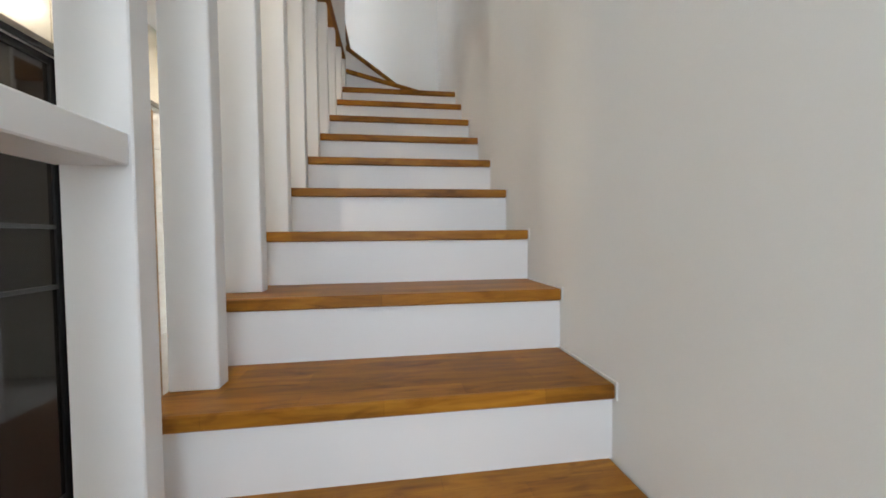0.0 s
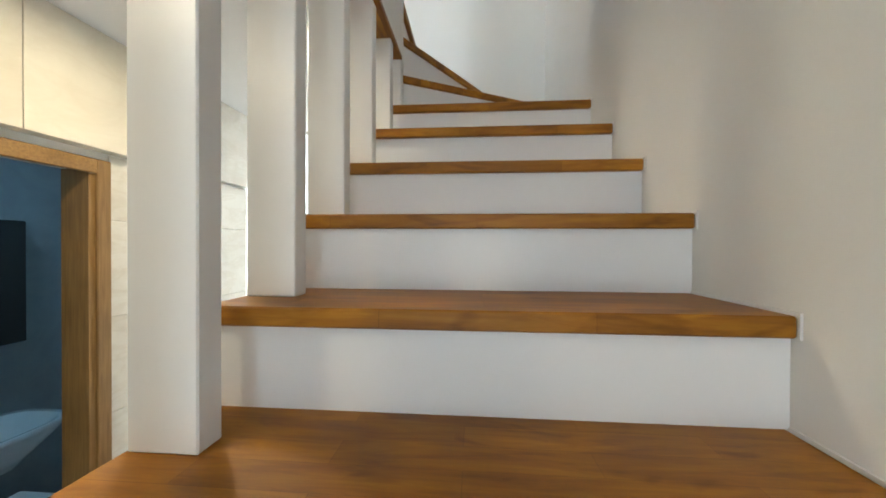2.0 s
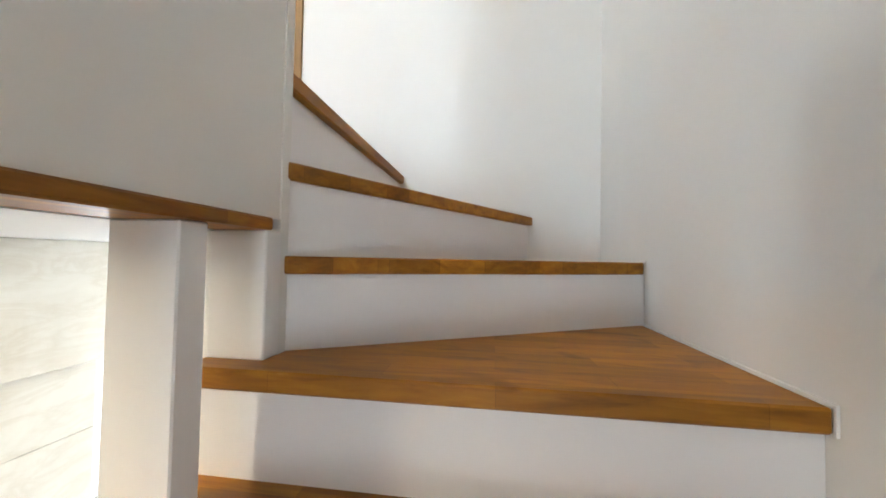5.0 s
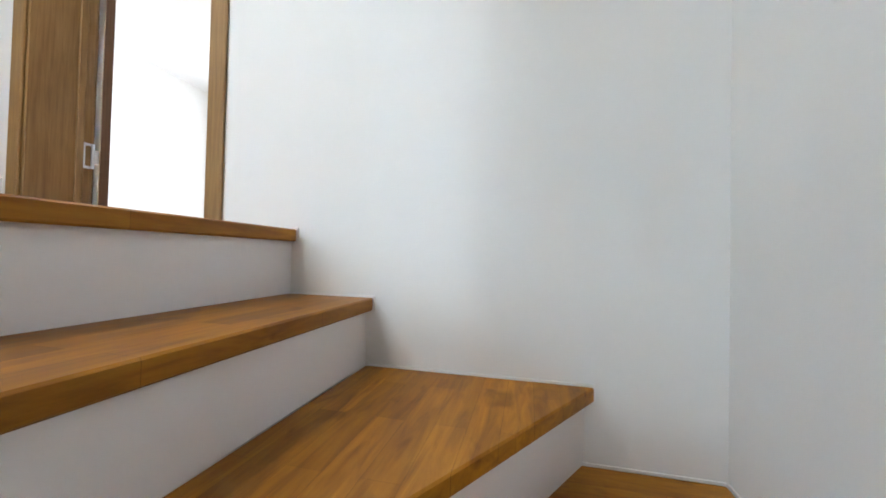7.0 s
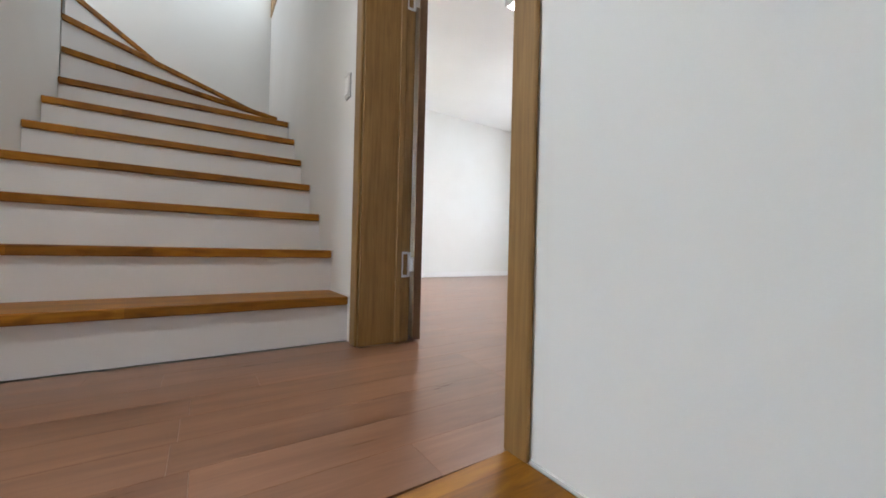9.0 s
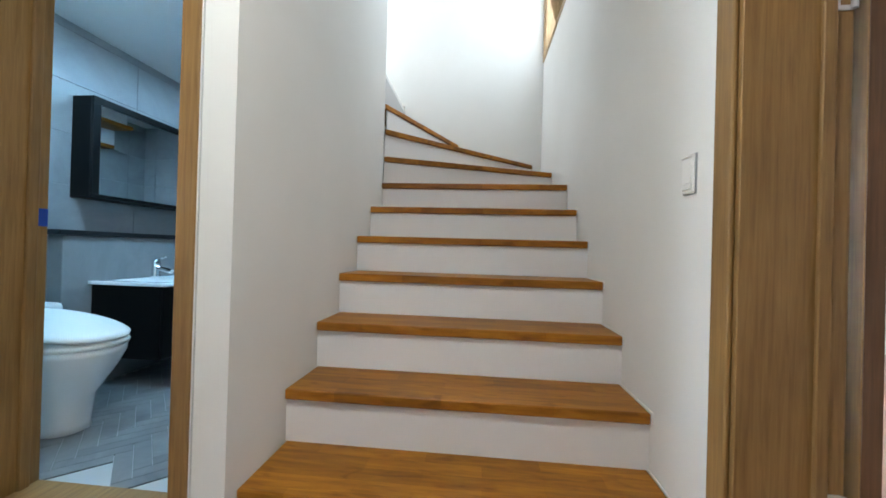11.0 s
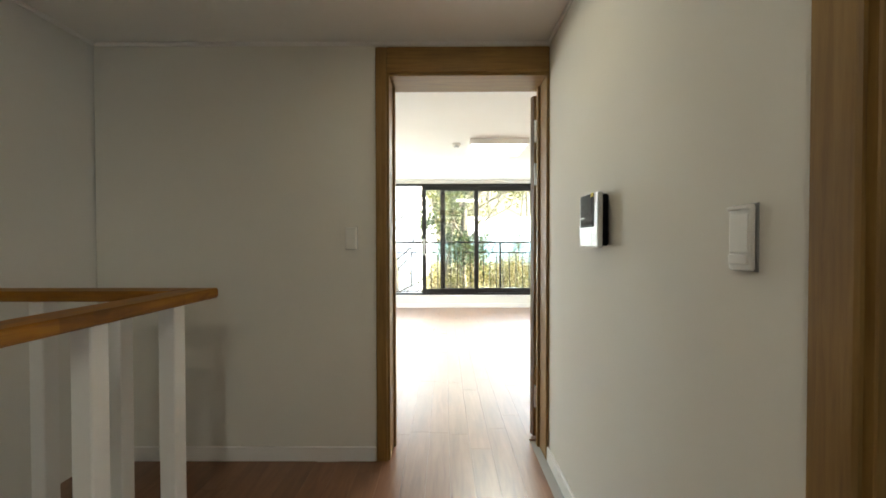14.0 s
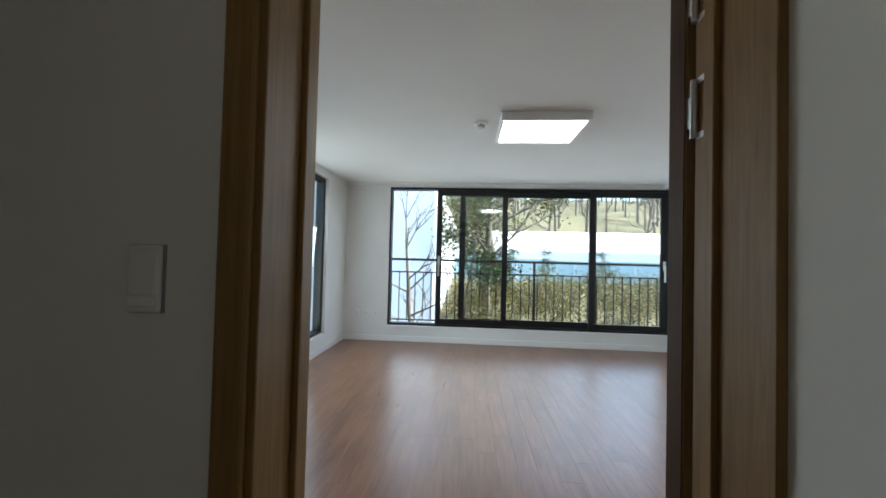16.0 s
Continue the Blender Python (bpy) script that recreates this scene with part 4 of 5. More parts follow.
part("mirror", box(-2.984, -2.976, 0.645, 1.38, 1.105, 1.635), MIRROR, mc, "mirror pane")

van = thing("vanity_unit", "black wall-hung vanity cabinet under a white basin", "vanity")
part("body", box(-3.02, -2.57, 0.68, 1.322, 0.13, 0.48, 0.003), BLACK_WOOD, van)
for y in (0.66, 1.324):
    part("side_panel", box(-3.02, -2.57, y, y + 0.018, 0.13, 0.566, 0.002), BLACK_WOOD, van)
for y0, y1 in ((0.662, 1.008), (1.012, 1.342)):
    part("door", box(-2.569, -2.55, y0, y1, 0.135, 0.56, 0.003), BLACK_WOOD, van)
basin = thing("wash_basin", "white ceramic basin with a chrome tap", "basin")


def basin_shape():
    bm = bmesh.new()
    nx, ny = 16, 24
    x0, x1, y0, y1 = -3.02, -2.54, 0.64, 1.36
    top = []
    for i in range(nx + 1):
        row = []
        for j in range(ny + 1):
            u, v = i / nx, j / ny
            d = max(abs(u - 0.56) / 0.36, abs(v - 0.5) / 0.40)
            dip = 0.1 * max(0.0, min(1.0, (1 - d) / 0.35)) ** 0.8
            row.append(bm.verts.new((x0 + (x1 - x0) * u, y0 + (y1 - y0) * v, 0.588 - dip)))
        top.append(row)
    for i in range(nx):
        for j in range(ny):
            bm.faces.new((top[i][j], top[i + 1][j], top[i + 1][j + 1], top[i][j + 1]))
    edge = [e for e in bm.edges if e.is_boundary]
    ext = bmesh.ops.extrude_edge_only(bm, edges=edge)["geom"]
    for v in (g for g in ext if isinstance(g, bmesh.types.BMVert)):
        v.co.z = 0.568
    bmesh.ops.recalc_face_normals(bm, faces=bm.faces)
    return bm


smooth(part("bowl", basin_shape(), CERAMIC, basin))
tap = part("tap", lathe([(0.03, 0), (0.03, 0.01), (0.025, 0.02), (0.024, 0.09), (0.027, 0.1), (0.023, 0.118)], 20, at=(-2.93, 1.0, 0.588)), CHROME, basin, "chrome mixer tap")
smooth(tap)
part("spout", cyl((-2.93, 1.0, 0.655), (-2.81, 1.0, 0.63), 0.018, 0.015, 14), CHROME, tap)
part("lever", cyl((-2.93, 1.0, 0.71), (-2.85, 1.0, 0.735), 0.008, 0.006, 12), CHROME, tap)
part("drain", cyl((-2.75, 1.0, 0.486), (-2.75, 1.0, 0.492), 0.022, n=18), CHROME, basin)


def tilted(rings):
    """A lid that rises towards its hinge."""
    bm = loft(rings)
    for v in bm.verts:
        v.co.z += max(0.0, 0.74 - v.co.x) * 0.16
    return bm


def toilet(m):
    """A low one-piece toilet with an electronic seat; back at x = 0, facing +x, floor at z = 0."""
    t = thing("toilet", "white ceramic toilet with a closed bidet seat lid", "toilet", group="toilets")
    smooth(part("bowl", loft([(0.36, 0, 0, 0.22, 0.11, 0.8), (0.36, 0, 0.03, 0.215, 0.105, 0.8), (0.38, 0, 0.16, 0.22, 0.11, 0.85), (0.41, 0, 0.28, 0.27, 0.16, 0.85),
                              (0.43, 0, 0.36, 0.29, 0.185, 0.85), (0.43, 0, 0.39, 0.29, 0.187, 0.85)]), CERAMIC, t))
    part("rear_body", box(0.0, 0.25, -0.175, 0.175, 0.0, 0.395, 0.03, seg=3), CERAMIC, t)
    smooth(part("seat", loft([(0.44, 0, 0.392, 0.285, 0.188, 0.85), (0.44, 0, 0.405, 0.29, 0.19, 0.85), (0.44, 0, 0.415, 0.285, 0.186, 0.85)]), PLASTIC, t))
    smooth(part("seat_lid", tilted([(0.45, 0, 0.418, 0.275, 0.185, 0.85), (0.45, 0, 0.43, 0.278, 0.188, 0.85), (0.44, 0, 0.448, 0.255, 0.165, 0.85), (0.42, 0, 0.458, 0.2, 0.11, 0.85)]), PLASTIC, t, "white curved seat lid"))
    part("control_panel", box(0.13, 0.22, -0.17, 0.1, 0.548, 0.562, 0.004), SILVER, t, "grey button panel")
    part("display", box(0.15, 0.2, -0.06, 0.04, 0.5615, 0.5635), SCREEN, t)
    part("seat_body", box(0.03, 0.23, -0.19, 0.19, 0.397, 0.55, 0.025, seg=3), PLASTIC, t)
    t.matrix_world = m
    return t


toilet(pose(-3.08, 0.20, -0.046))
use(STAIR_PLAN)
toilet(pose(-1.05, 0.45, LOW, 0, 0, 180))
use(HALL_PLAN)
tp = thing("shower_shelf", "small black wall shelf beside the shower mixer", "shelf")
part("shelf", box(-2.836, -2.71, 1.87, 2.12, 0.47, 0.60, 0.004), BLACK, tp)
shower = thing("shower_column", "chrome shower column with a rain head and hand shower", "shower")
SX, SY2 = -2.785, 2.2
part("riser_pipe", cyl((SX, SY2, 0.55), (SX, SY2, 1.9), 0.011, n=14), CHROME, shower)
bend = bmesh.new()
turn = [(SX + 0.05 - 0.05 * math.cos(radians(a)), SY2, 1.9 + 0.05 * math.sin(radians(a))) for a in range(0, 91, 15)]
for p, q in zip(turn, turn[1:]):
    cyl(p, q, 0.011, n=12, bm=bend)
cyl(turn[-1], (-2.4, SY2, 1.955), 0.011, n=12, bm=bend)
arm = part("arm", bend, CHROME, shower)
part("rain_head", lathe([(0.012, 0.075), (0.016, 0.05), (0.03, 0.03), (0.1, 0.012), (0.1, 0.0)], 28, at=(-2.4, SY2, 1.875)), CHROME, arm)
for z in (0.62, 1.35):
    part("wall_bracket", cyl((-2.838, SY2, z), (SX, SY2, z), 0.013, n=12), CHROME, shower)
mixer = part("mixer", box(-2.838, -2.74, 2.125, 2.3, 0.50, 0.555, 0.012, seg=3), CHROME, shower, "chrome mixer body")
part("knob", cyl((-2.74, 2.25, 0.528), (-2.66, 2.25, 0.528), 0.024, 0.021, 16), CHROME, mixer)
part("knob", cyl((-2.74, 2.16, 0.528), (-2.69, 2.16, 0.528), 0.02, 0.018, 16), CHROME, mixer)
part("holder", box(SX - 0.016, SX + 0.05, SY2 - 0.018, SY2 + 0.018, 1.43, 1.475, 0.006), CHROME, shower)
wand = part("hand_shower", cyl((SX + 0.045, SY2 - 0.01, 1.42), (SX + 0.075, SY2 - 0.02, 1.58), 0.011, 0.014, 12), CHROME, shower)
part("spray_face", cyl((SX + 0.06, SY2 - 0.02, 1.6), (SX + 0.095, SY2 - 0.03, 1.585), 0.036, 0.042, 18), GALV, wand, "grey spray face")
hose = bmesh.new()
loop = [(SX + 0.045 + 0.075 * math.sin(math.pi * u), SY2 - 0.01 - 0.05 * math.sin(math.pi * u), 1.42 - 1.0 * u - 0.32 * math.sin(math.pi * u) * u) for u in [k / 16 for k in range(17)]]
for p, q in zip(loop, loop[1:]):
    cyl(p, q, 0.0065, n=8, bm=hose)
smooth(part("hose", hose, CHROME, shower, "flexible chrome hose"))
part("tray", box(SX - 0.05, SX + 0.15, SY2 - 0.07, SY2 + 0.07, 0.97, 0.982, 0.003), CHROME, shower, "small chrome tray")
tagged(link("trim_pier", box(-2.842, -2.834, 1.827, 1.837, -0.05, 2.1), SILVER), "thin metal edge strip on the tiled pier", "trim", kind="structure")

# ---------------------------------------------------------------- living floor: cladding, door, glass partition
use(STAIR_PLAN)
clad = tagged(empty("wall_cladding"), "cream veined stone cladding in large slabs", "wall cladding", kind="structure")
up_x = [-4.82 + 0.5 * k for k in range(0, 9)]
for x in up_x:
    x1 = min(x + 0.5, -0.335)
    part("upper_panel", box(x + 0.0015, x1 - 0.0015, YB - 0.06, YB + 0.012, -1.15, LOWCEIL - 0.002, 0.002), BEIGE if x < -1.4 else MARBLE, clad, "proud stone panel")
rows_z = [(-1.48, -1.158), (-1.965, -1.48), (-2.45, -1.965), (-2.935, -2.45), (LOW, -2.935)]
for z0, z1 in rows_z:
    for x, x1 in ((-1.43, -0.82), (-0.82, -0.335)):
        part("slab", box(x + 0.001, x1 - 0.001, YB, YB + 0.012, z0 + 0.001, z1 - 0.001, 0.001), MARBLE, clad)
ld = thing("door_4", "oak-finished door frame of the lower bathroom", "door frame", kind="structure")
part("casing", box(-1.50, -1.432, YB - 0.014, YB + 0.012, LOW, -1.19, 0.004), OAK, ld)
part("jamb", box(-1.53, -1.49, YB, YB + 0.145, LOW, -1.24, 0.002), OAK, ld)
part("casing", box(-2.08, -2.01, YB - 0.014, YB + 0.012, LOW, -1.19, 0.004), OAK, ld)
part("jamb", box(-2.02, -1.98, YB, YB + 0.145, LOW, -1.24, 0.002), OAK, ld)
part("casing", box(-2.01, -1.50, YB - 0.015, YB + 0.011, -1.26, -1.19, 0.004), OAK_H, ld)
cabinet = thing("mirror_cabinet", "black mirror cabinet on the lower bathroom wall", "mirror")
part("body", box(-1.46, -0.73, 1.08, 1.198, -2.3, -1.43, 0.004), BLACK_WOOD, cabinet)
part("door", box(-1.455, -0.735, 1.066, 1.079, -2.295, -1.435, 0.003), SMOKED, cabinet, "dark glass front")
lower_basin = thing("wash_basin", "white ceramic basin on the lower bathroom wall", "basin")
smooth(part("bowl", loft([(-1.05, 0.93, -3.050, 0.1, 0.14, 0.7), (-1.05, 0.93, -2.960, 0.2, 0.2, 0.7), (-1.05, 0.92, -2.840, 0.33, 0.26, 0.6), (-1.05, 0.92, -2.800, 0.34, 0.265, 0.55),
                          (-1.05, 0.92, -2.805, 0.3, 0.22, 0.6), (-1.05, 0.92, -2.900, 0.2, 0.14, 0.8)]), CERAMIC, lower_basin))
lt = part("tap", cyl((-1.05, 1.13, -2.800), (-1.05, 1.13, -2.660), 0.022, n=14), CHROME, lower_basin, "chrome mixer tap")
part("spout", cyl((-1.05, 1.13, -2.700), (-1.05, 0.99, -2.720), 0.015, n=12), CHROME, lt)
glassdoor = thing("sliding_partition", "black-framed smoked glass sliding entrance partition", "partition")
gx0, gx1, gz1 = -3.55, -2.2, -1.18
for k in range(3):
    a = gx0 + (gx1 - gx0) * k / 3
    c = gx0 + (gx1 - gx0) * (k + 1) / 3
    y = YB + 0.03 + 0.02 * (k % 2)
    leaf = part("leaf", box(a, a + 0.03, y, y + 0.03, LOW, gz1, 0.002), BLACK, glassdoor)
    part("stile", box(c - 0.03, c, y, y + 0.03, LOW, gz1, 0.002), BLACK, leaf)
    part("rail", box(a + 0.03, c - 0.03, y, y + 0.03, gz1 - 0.04, gz1, 0.002), BLACK, leaf)
    part("rail", box(a + 0.03, c - 0.03, y, y + 0.03, LOW, LOW + 0.06, 0.002), BLACK, leaf)
    for z in (-2.11, -2.44):
        part("bar", box(a + 0.03, c - 0.03, y - 0.002, y + 0.03, z - 0.012, z + 0.012, 0.002), BLACK, leaf)
    part("pane", box(a + 0.03, c - 0.03, y + 0.012, y + 0.018, LOW + 0.06, gz1 - 0.04), SMOKED, leaf)
part("frame", box(gx0 - 0.05, gx1 + 0.02, YB - 0.006, YB + 0.1, gz1, gz1 + 0.04, 0.003), BLACK, glassdoor)
part("frame", box(gx1, gx1 + 0.035, YB - 0.006, YB + 0.1, LOW, gz1, 0.003), BLACK, glassdoor)
rocker_switch("white wall switch on the stone cladding", pose(-1.215, YB, -2.07, 0, 0, -90), 0.075, 0.13)
rocker_switch("white wall switch beside the stone cladding", pose(-0.915, YB, -2.105, 0, 0, -90), 0.06, 0.12)
lw = thing("window_5", "large white-framed living room window", "window", kind="structure")
for x0, x1, z0, z1 in ((0.2, 3.6, LOW + 0.1, LOW + 0.16), (0.2, 3.6, -0.81, -0.75), (0.2, 0.26, LOW + 0.16, -0.81), (3.54, 3.6, LOW + 0.16, -0.81), (1.87, 1.93, LOW + 0.16, -0.81)):
    part("frame", box(x0, x1, 2.6, 2.655, z0, z1, 0.003), PAINT, lw)


# ---------------------------------------------------------------- floor boards
def boards(name, label, y0, y1, spans, z=0.0, w=0.118, length=0.82):
    """Rows of boards along x; spans(y): the stretches of x that a row covers."""
    t = tagged(empty(name), label, "floor", kind="structure")
    rng = random.Random(name)
    cache = {}
    y = y0
    while y < y1 - 0.004:
        wy = min(w, y1 - y)
        shift = rng.random() * length
        for x0, x1 in spans(y + wy / 2):
            x = x0 - shift
            while x < x1 - 0.004:
                a, c = max(x, x0), min(x + length, x1)
                x += length
                if c - a < 0.02:
                    continue
                key = (round(c - a, 4), round(wy, 4))
                if key not in cache:
                    ob = part("board", box(0.0002, key[0] - 0.0002, 0.0002, wy - 0.0002, -0.01, 0, 0.0004), PLANK, t)
                    cache[key] = ob.data
                else:
                    ob = new("board", cache[key])
                    ob.parent = t
                ob.location = (a, y, z)
        y += wy
    return t


def upper_spans(y):
    """Window room, hall and bedroom in one run of boards, past the walls between them."""
    west, door = (-8.179, -3.748), -0.83 < y < 0.06
    if y > 2.49:
        return [(0.175, 3.77)]
    if y > 0.03:
        return [west, (0.175, 3.77)]
    if y > -0.944:
        hall = [(-8.179 if door else -3.537, 3.77 if y < -0.09 else -0.001)]
        return hall + ([] if door else [west]) + ([(0.175, 3.77)] if y >= -0.09 else [])
    return [(-3.537, -0.93 if y > -1.398 else -3.096)] + ([west] if y > -2.25 else []) + ([(0.175, 3.77)] if y > -2.13 else [])


use(TRUE)
boards("floor_boards", "reddish-brown laminate floor boards through the upper floor", -2.36, 2.85, upper_spans)
use(STAIR_PLAN)
boards("floor_boards_living", "reddish-brown laminate floor boards on the lower floor", YS + 0.004, YB - 0.002, lambda y: [(-6.39, -4.6 if y < -1.7 else 0.9)], LOW, 0.16, 1.2)

# ---------------------------------------------------------------- outside
use(HALL_PLAN)
GRASS = material("dry_grass_ground", (0.16, 0.14, 0.07), 0.95)
gv = coords(GRASS)
base_to(GRASS, mix(GRASS, 0.6, ramp(GRASS, noise_tex(GRASS, gv, 0.25, 6), [(0.3, (0.07, 0.075, 0.03)), (0.7, (0.16, 0.13, 0.075))]), ramp(GRASS, noise_tex(GRASS, gv, 6, 5), [(0.3, (0.5, 0.5, 0.5)), (0.7, (1.2, 1.2, 1.1))]), "MULTIPLY"))
BARK = material("grey_brown_bark", (0.13, 0.1, 0.08), 0.9)
base_to(BARK, ramp(BARK, noise_tex(BARK, coords(BARK, (6, 6, 1.5)), 3, 5), [(0.3, (0.07, 0.055, 0.045)), (0.7, (0.2, 0.165, 0.13))]))


def leaf_material(name, a, c, d):
    m = material(name, a, 0.6)
    n, l, b = nodes_of(m)
    g = n.new("ShaderNodeNewGeometry")
    base_to(m, ramp(m, g.outputs["Random Per Island"], [(0.1, a), (0.5, c), (0.9, d)]))
    return m


LEAF = leaf_material("olive_leaves", (0.05, 0.07, 0.02), (0.11, 0.12, 0.03), (0.2, 0.18, 0.06))
SHRUB = leaf_material("spring_shrub_leaves", (0.1, 0.11, 0.03), (0.24, 0.22, 0.07), (0.28, 0.2, 0.09))
PINE_LEAF = leaf_material("dark_evergreen_leaves", (0.02, 0.045, 0.02), (0.04, 0.08, 0.03), (0.08, 0.12, 0.045))
SHEET = wallpaper("white_greenhouse_sheet", (0.74, 0.75, 0.76), (0.8, 0.81, 0.82))
BLUE = wallpaper("pale_blue_fence_sheet", (0.3, 0.45, 0.55), (0.38, 0.52, 0.6))


def land(x, y):
    """Height of the ground: level at the house, a bank behind it and a hill far off."""
    d = -x - 9.0
    bank = 3.0 * min(1.0, max(0.0, d / 4.0)) + 0.5 * min(1.0, max(0.0, (d - 4) / 12.0))
    hill = 17.0 * max(0.0, min(1.0, (d - 26) / 60.0)) ** 0.9
    rough_ = 0.25 * noise.noise(Vector((x * 0.15, y * 0.15, 0))) * min(1.0, max(0.0, d / 3.0))
    return -3.45 + bank + hill + rough_


bm = bmesh.new()
xs = [400, 120, 40, 12, -2, -8.6, -9.2, -9.8, -10.5, -11.3, -12.2, -13.2, -15, -18, -22, -27, -33, -40, -48, -58, -70, -84, -100, -140, -220, -400]
ys = [-400, -200, -120, -80, -55, -40, -30, -22, -16, -11, -7, -4, -2, 0, 2, 4, 7, 11, 16, 22, 30, 40, 55, 80, 120, 200, 400]
gridv = [[bm.verts.new((x, y, land(x, y))) for y in ys] for x in xs]
for i in range(len(xs) - 1):
    for j in range(len(ys) - 1):
        bm.faces.new((gridv[i][j], gridv[i + 1][j], gridv[i + 1][j + 1], gridv[i][j + 1]))
bmesh.ops.recalc_face_normals(bm, faces=bm.faces)
smooth(tagged(link("ground", bm, GRASS), "dry grassy bank rising behind the house to a hill", "ground", kind="structure"))


def limb(verts, faces, p, q, r0, r1, n=5):
    """Adds a tapered limb to the lists of a mesh."""
    d = (q - p).normalized()
    a = d.orthogonal().normalized()
    b = d.cross(a)
    s = len(verts)
    for c, r in ((p, r0), (q, r1)):
        for i in range(n):
            t = 2 * math.pi * i / n
            verts.append(tuple(c + a * (r * math.cos(t)) + b * (r * math.sin(t))))
    for i in range(n):
        faces.append((s + i, s + (i + 1) % n, s + n + (i + 1) % n, s + n + i))


def grow(rng, verts, faces, tips, p, d, length, r, depth, n=5):
    q = p + d * length
    limb(verts, faces, p, q, r, r * 0.62, n)
    if depth == 0:
        tips.append(q)
        return
    for _ in range(rng.choice((2, 3, 3))):
        e = (d + Vector((rng.uniform(-0.8, 0.8), rng.uniform(-0.8, 0.8), rng.uniform(-0.1, 0.6)))).normalized()
        grow(rng, verts, faces, tips, p + d * length * rng.uniform(0.6, 1.0), e, length * rng.uniform(0.6, 0.8), r * 0.55, depth - 1, max(3, n - 1))


def scatter_leaves(rng, points, spread, count, size):
    """Small folded leaf quads about the points."""
    verts, faces = [], []
    for p in points:
        for _ in range(count):
            c = p + Vector((rng.gauss(0, spread), rng.gauss(0, spread), rng.gauss(0, spread * 0.8)))
            a = Vector((rng.uniform(-1, 1), rng.uniform(-1, 1), rng.uniform(-0.6, 0.6))).normalized() * size * rng.uniform(0.6, 1.4)
            b = a.orthogonal().normalized() * size * rng.uniform(0.3, 0.6)
            s = len(verts)
            verts += [tuple(c - a), tuple(c + b), tuple(c + a), tuple(c - b)]
            faces.append((s, s + 1, s + 2, s + 3))
    return verts, faces


def raw(name, verts, faces, mat, parent=None):
    me = bpy.data.meshes.new(name)
    me.from_pydata(verts, [], faces)
    me.materials.append(mat)
    ob = new(name, me)
    if parent is not None:
        ob.parent = parent
    else:
        MADE.append((ob, FRAME[0]))
    return ob


def tree(seed, x, y, height, label, leaf_mat=None, per_tip=14, size=0.05, spread=0.22, depth=4, name="tree"):
    rng = random.Random(seed)
    t = thing(name, label, "tree", (x, y, land(x, y) - 0.1))
    verts, faces, tips = [], [], []
    p = Vector((0, 0, 0))
    d = Vector((rng.uniform(-0.08, 0.08), rng.uniform(-0.08, 0.08), 1)).normalized()
    r = height * 0.017
    for k in range(4):
        q = p + d * height * 0.16
        limb(verts, faces, p, q, r, r * 0.85, 8)
        if k > 0:
            for _ in range(3):
                e = Vector((rng.uniform(-1, 1), rng.uniform(-1, 1), rng.uniform(0.2, 0.8))).normalized()
                grow(rng, verts, faces, tips, p + (q - p) * rng.random(), e, height * rng.uniform(0.11, 0.18), r * 0.45, depth - 2)
        p, r = q, r * 0.85
        d = (d + Vector((rng.uniform(-0.12, 0.12), rng.uniform(-0.12, 0.12), 0))).normalized()
    grow(rng, verts, faces, tips, p, d, height * 0.17, r, depth - 1)
    smooth(raw("trunk", verts, faces, BARK, t))
    if leaf_mat is not None:
        lv, lf = scatter_leaves(rng, tips, spread, per_tip, size)
        raw("crown", lv, lf, leaf_mat, t)
    return t


tree(3, -13.4, -0.3, 7.5, "garden tree with sparse olive spring leaves", LEAF, 22, 0.06, 0.28, 5)
tree(4, -15.6, 0.2, 7.0, "garden tree with sparse olive spring leaves", LEAF, 16, 0.055, 0.3, 5)
tree(5, -13.2, -0.9, 3.4, "small dark evergreen garden tree", PINE_LEAF, 40, 0.06, 0.25, 4)
tree(12, -10.8, -1.95, 4.6, "young bare garden tree with thin reddish branches", None, depth=4)
tree(11, -17.0, -0.2, 6.5, "garden tree with thin yellowish leaves", SHRUB, 14, 0.05, 0.3, 5)
for s, x, y in ((21, -38, 3.5), (22, -41, 7.5), (23, -44, 12), (24, -39, 16), (25, -43, -3), (26, -47, 9.5), (27, -40, -8), (28, -45, 20)):
    tree(s, x, y, 9 + (s % 3), "bare grey tree on the hillside", None, depth=5)
for s, x, y in ((31, -21.5, 3.2), (32, -21.8, 6.0), (33, -22.2, 9.4), (34, -21.4, 12.5), (36, -21.7, 1.0)):
    tree(s, x, y, 1.9, "small green conifer before the fence", PINE_LEAF, 26, 0.05, 0.14, 3, name="conifer")

# far woods
rng = random.Random(8)
verts, faces, tips = [], [], []
for _ in range(300):
    x, y = rng.uniform(-95, -42), rng.uniform(-60, 80)
    p = Vector((x, y, land(x, y) - 0.2))
    h = rng.uniform(6, 10)
    limb(verts, faces, p, p + Vector((0, 0, h * 0.6)), 0.14, 0.09, 5)
    for _k in range(7):
        e = Vector((rng.uniform(-0.7, 0.7), rng.uniform(-0.7, 0.7), 1)).normalized()
        grow(rng, verts, faces, tips, p + Vector((0, 0, h * rng.uniform(0.25, 0.6))), e, h * 0.22, 0.05, 2, 3)
tagged(raw("far_woods", verts, faces, BARK), "bare woods covering the distant hillside", "woods", kind="stuff")
lv, lf = scatter_leaves(rng, tips[::4], 0.8, 8, 0.24)
tagged(raw("far_foliage", lv, lf, LEAF), "sparse evergreen foliage on the distant hillside", "foliage", kind="stuff")

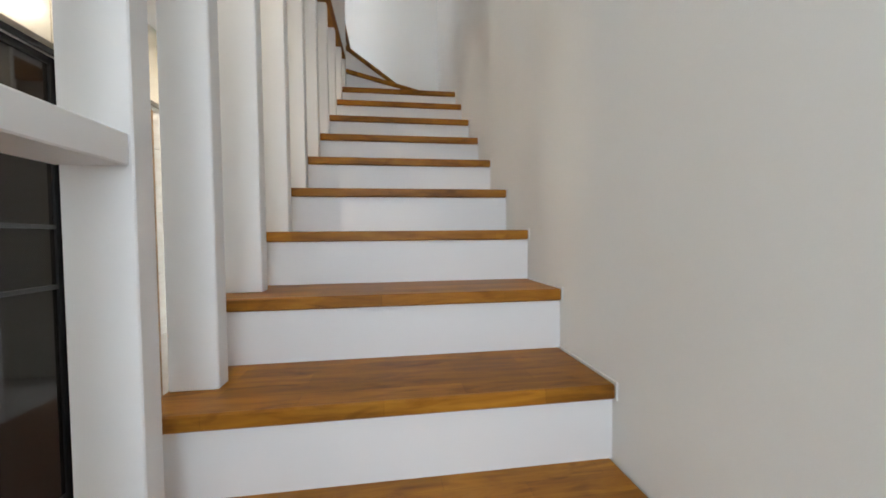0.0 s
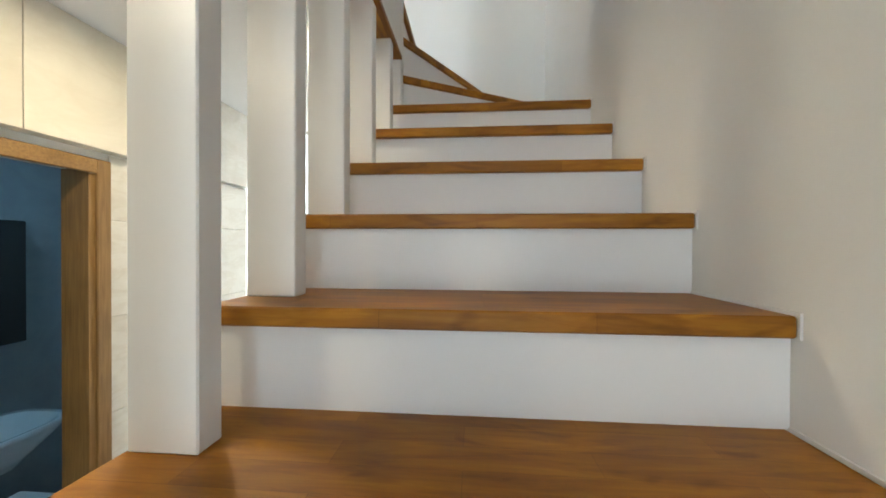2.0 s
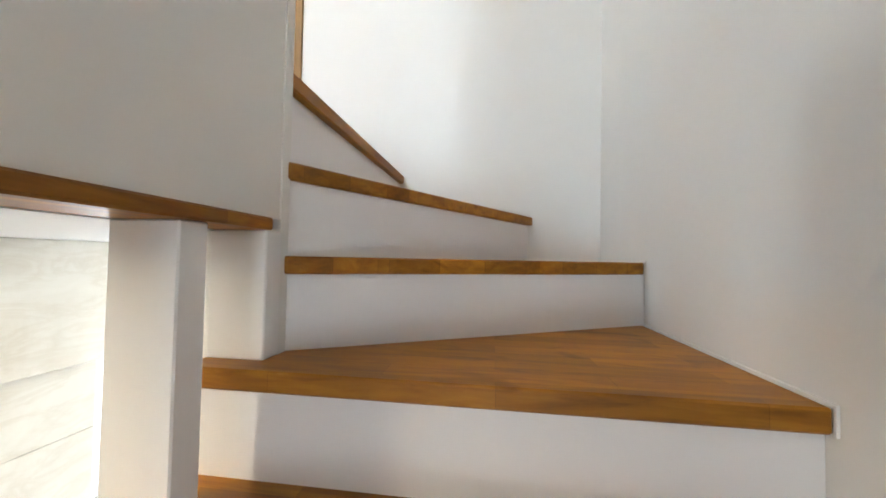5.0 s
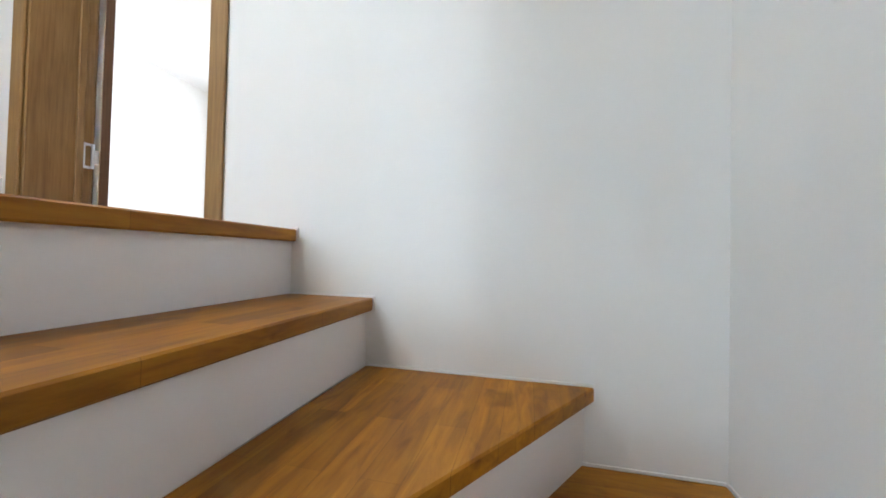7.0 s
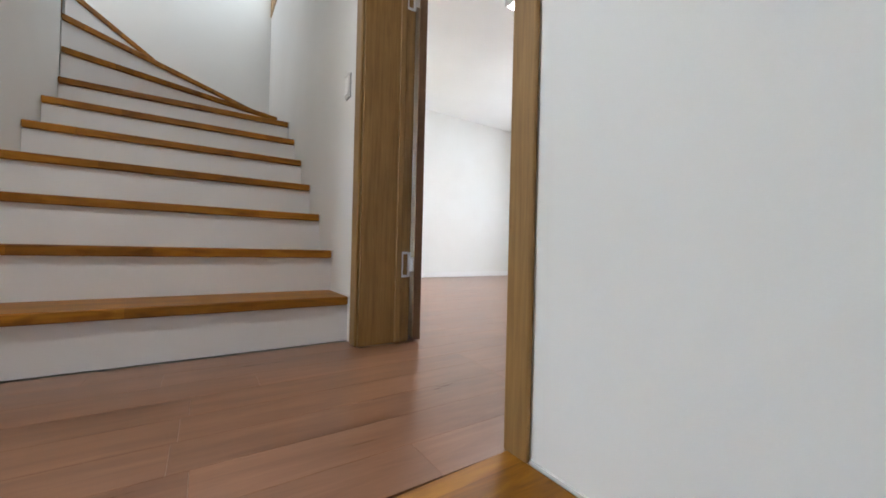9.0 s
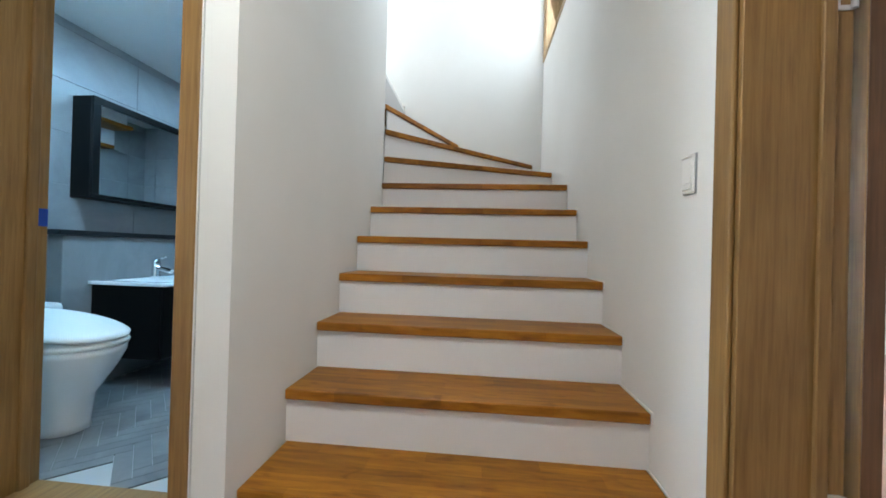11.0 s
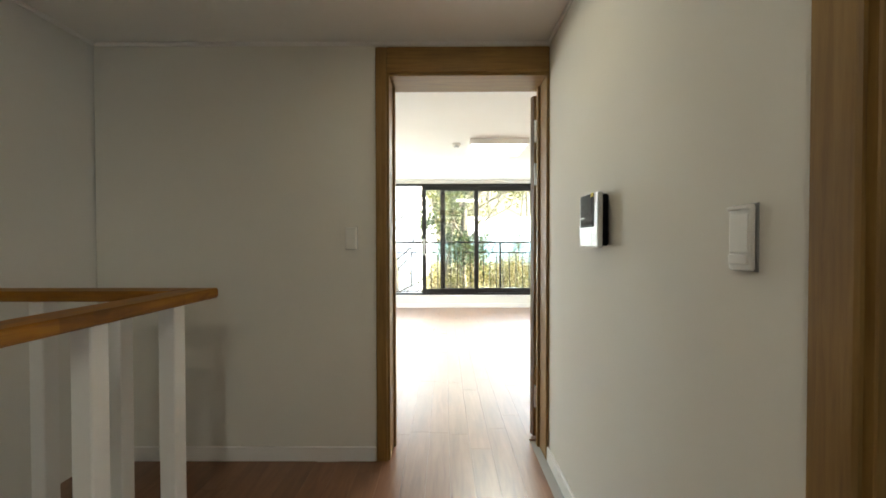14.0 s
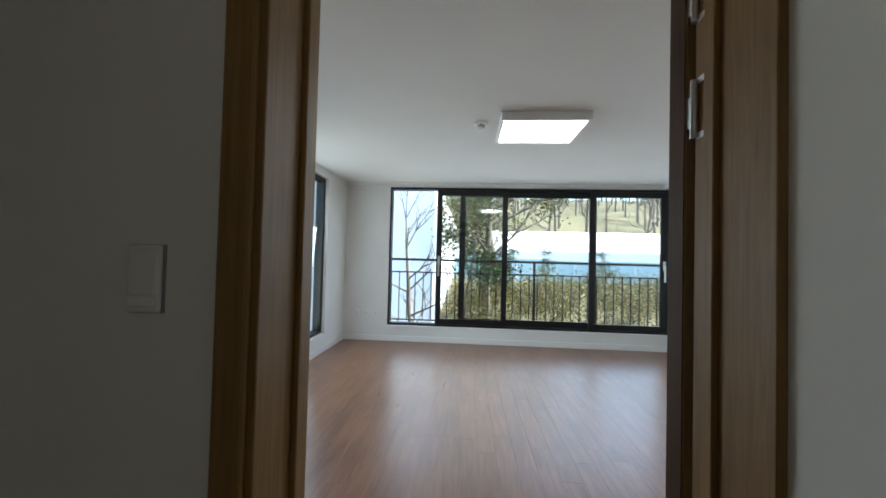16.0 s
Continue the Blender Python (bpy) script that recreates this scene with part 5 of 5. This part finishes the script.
# hedge on the bank
rng = random.Random(5)
pts, stems_v, stems_f = [], [], []
for _ in range(900):
    x, y = rng.uniform(-17.5, -11.2), rng.uniform(-1.4, 10)
    z = land(x, y)
    top = rng.uniform(0.5, 1.25) * (0.8 + 0.4 * noise.noise(Vector((x * 0.6, y * 0.6, 3))))
    p = Vector((x, y, z))
    q = p + Vector((rng.uniform(-0.2, 0.2), rng.uniform(-0.2, 0.2), top))
    limb(stems_v, stems_f, p, q, 0.012, 0.004, 3)
    for k in range(5):
        pts.append(p.lerp(q, 0.3 + 0.18 * k))
lv, lf = scatter_leaves(rng, pts, 0.14, 9, 0.045)
tagged(raw("shrub_leaves", lv, lf, SHRUB), "yellow-green and reddish spring shrubs on the bank", "shrubs", kind="stuff")
tagged(raw("shrub_stems", stems_v, stems_f, BARK), "thin brown shrub stems on the bank", "shrubs", kind="stuff")

# long white greenhouse behind a pale blue fence
gh = thing("greenhouse", "long white plastic-sheeted greenhouse beyond the garden", "greenhouse")
bm = bmesh.new()
prof = [(-25.0, -0.6), (-25.0, 1.7), (-25.7, 2.5), (-27, 3.0), (-28.3, 2.5), (-29, 1.7), (-29, -0.6)]
ends = [[bm.verts.new((x, y, z)) for x, z in prof] for y in (0.6, 42.0)]
for i in range(len(prof) - 1):
    bm.faces.new((ends[0][i], ends[0][i + 1], ends[1][i + 1], ends[1][i]))
bm.faces.new(ends[0])
bm.faces.new(list(reversed(ends[1])))
bmesh.ops.recalc_face_normals(bm, faces=bm.faces)
part("sheet_cover", bm, SHEET, gh)
for k in range(22):
    y = 0.6 + 1.95 * k
    part("rib", box(-24.985, -24.95, y, y + 0.04, -0.6, 1.7), SHEET, gh)
near = thing("greenhouse", "white plastic-sheeted garden greenhouse behind the house", "greenhouse")
bm = bmesh.new()
prof = [(-1.65, -2.5), (-1.65, 3.2), (-2.75, 4.3), (-4.35, 4.8), (-5.95, 4.3), (-7.05, 3.2), (-7.05, -2.5)]
ends = [[bm.verts.new((x, y, z)) for y, z in prof] for x in (-12.3, -36.0)]
for i in range(len(prof) - 1):
    bm.faces.new((ends[0][i], ends[0][i + 1], ends[1][i + 1], ends[1][i]))
bm.faces.new(ends[0])
bm.faces.new(list(reversed(ends[1])))
bmesh.ops.recalc_face_normals(bm, faces=bm.faces)
part("sheet_cover", bm, SHEET, near)
for k in range(5):
    y = -1.7 - 1.3 * k
    part("rib", box(-12.29, -12.25, y - 0.04, y, -2.5, 3.2), SHEET, near)
fence = thing("sheet_fence", "pale blue sheet fence along the garden", "fence")
for k in range(24):
    y = -2.9 + 1.6 * k
    part("panel", box(-23.5, -23.46, y, y + 1.56, land(-23.5, y) - 0.2, land(-23.5, y) + 1.2, 0.005), BLUE, fence)

# balcony guard outside the window
guard = thing("balcony_guard", "black metal guard rail outside the window", "railing")
tagged(link("window_ledge", box(-8.52, -8.25, -2.2, 2.12, 0.02, 0.15, 0.004), CONCRETE), "plain plastered ledge outside the window", "ledge", kind="structure")
GX = -8.40
part("top_rail", box(GX - 0.02, GX + 0.02, -2.1, 2.05, 1.125, 1.16, 0.003), BLACK, guard)
part("middle_rail", box(GX - 0.013, GX + 0.013, -2.1, 2.05, 0.945, 0.965, 0.002), BLACK, guard)
part("bottom_rail", box(GX - 0.013, GX + 0.013, -2.1, 2.05, 0.235, 0.255, 0.002), BLACK, guard)
for y in (-2.1, 0.13, 2.02):
    part("post", box(GX - 0.018, GX + 0.018, y, y + 0.036, 0.15, 1.125, 0.002), BLACK, guard)
for k in range(34):
    y = -1.97 + 0.12 * k
    if min(abs(y - q) for q in (-2.1, 0.13, 2.02)) > 0.05:
        part("baluster", box(GX - 0.007, GX + 0.007, y, y + 0.014, 0.255, 0.945), BLACK, guard)
slab("wall_foundation", [(-8.249, -6.2, -2.76, -2.56, -3.5, -0.2), (-8.249, -6.2, 2.0, 2.2, -3.5, -0.2), (-8.249, -8.049, -2.56, 2.0, -3.5, -0.2)],
     CONCRETE, "plain plastered outer wall below the window room", "wall")

# ---------------------------------------------------------------- everything to true size
for ob, plan in MADE:
    ob.matrix_basis = plan @ ob.matrix_basis
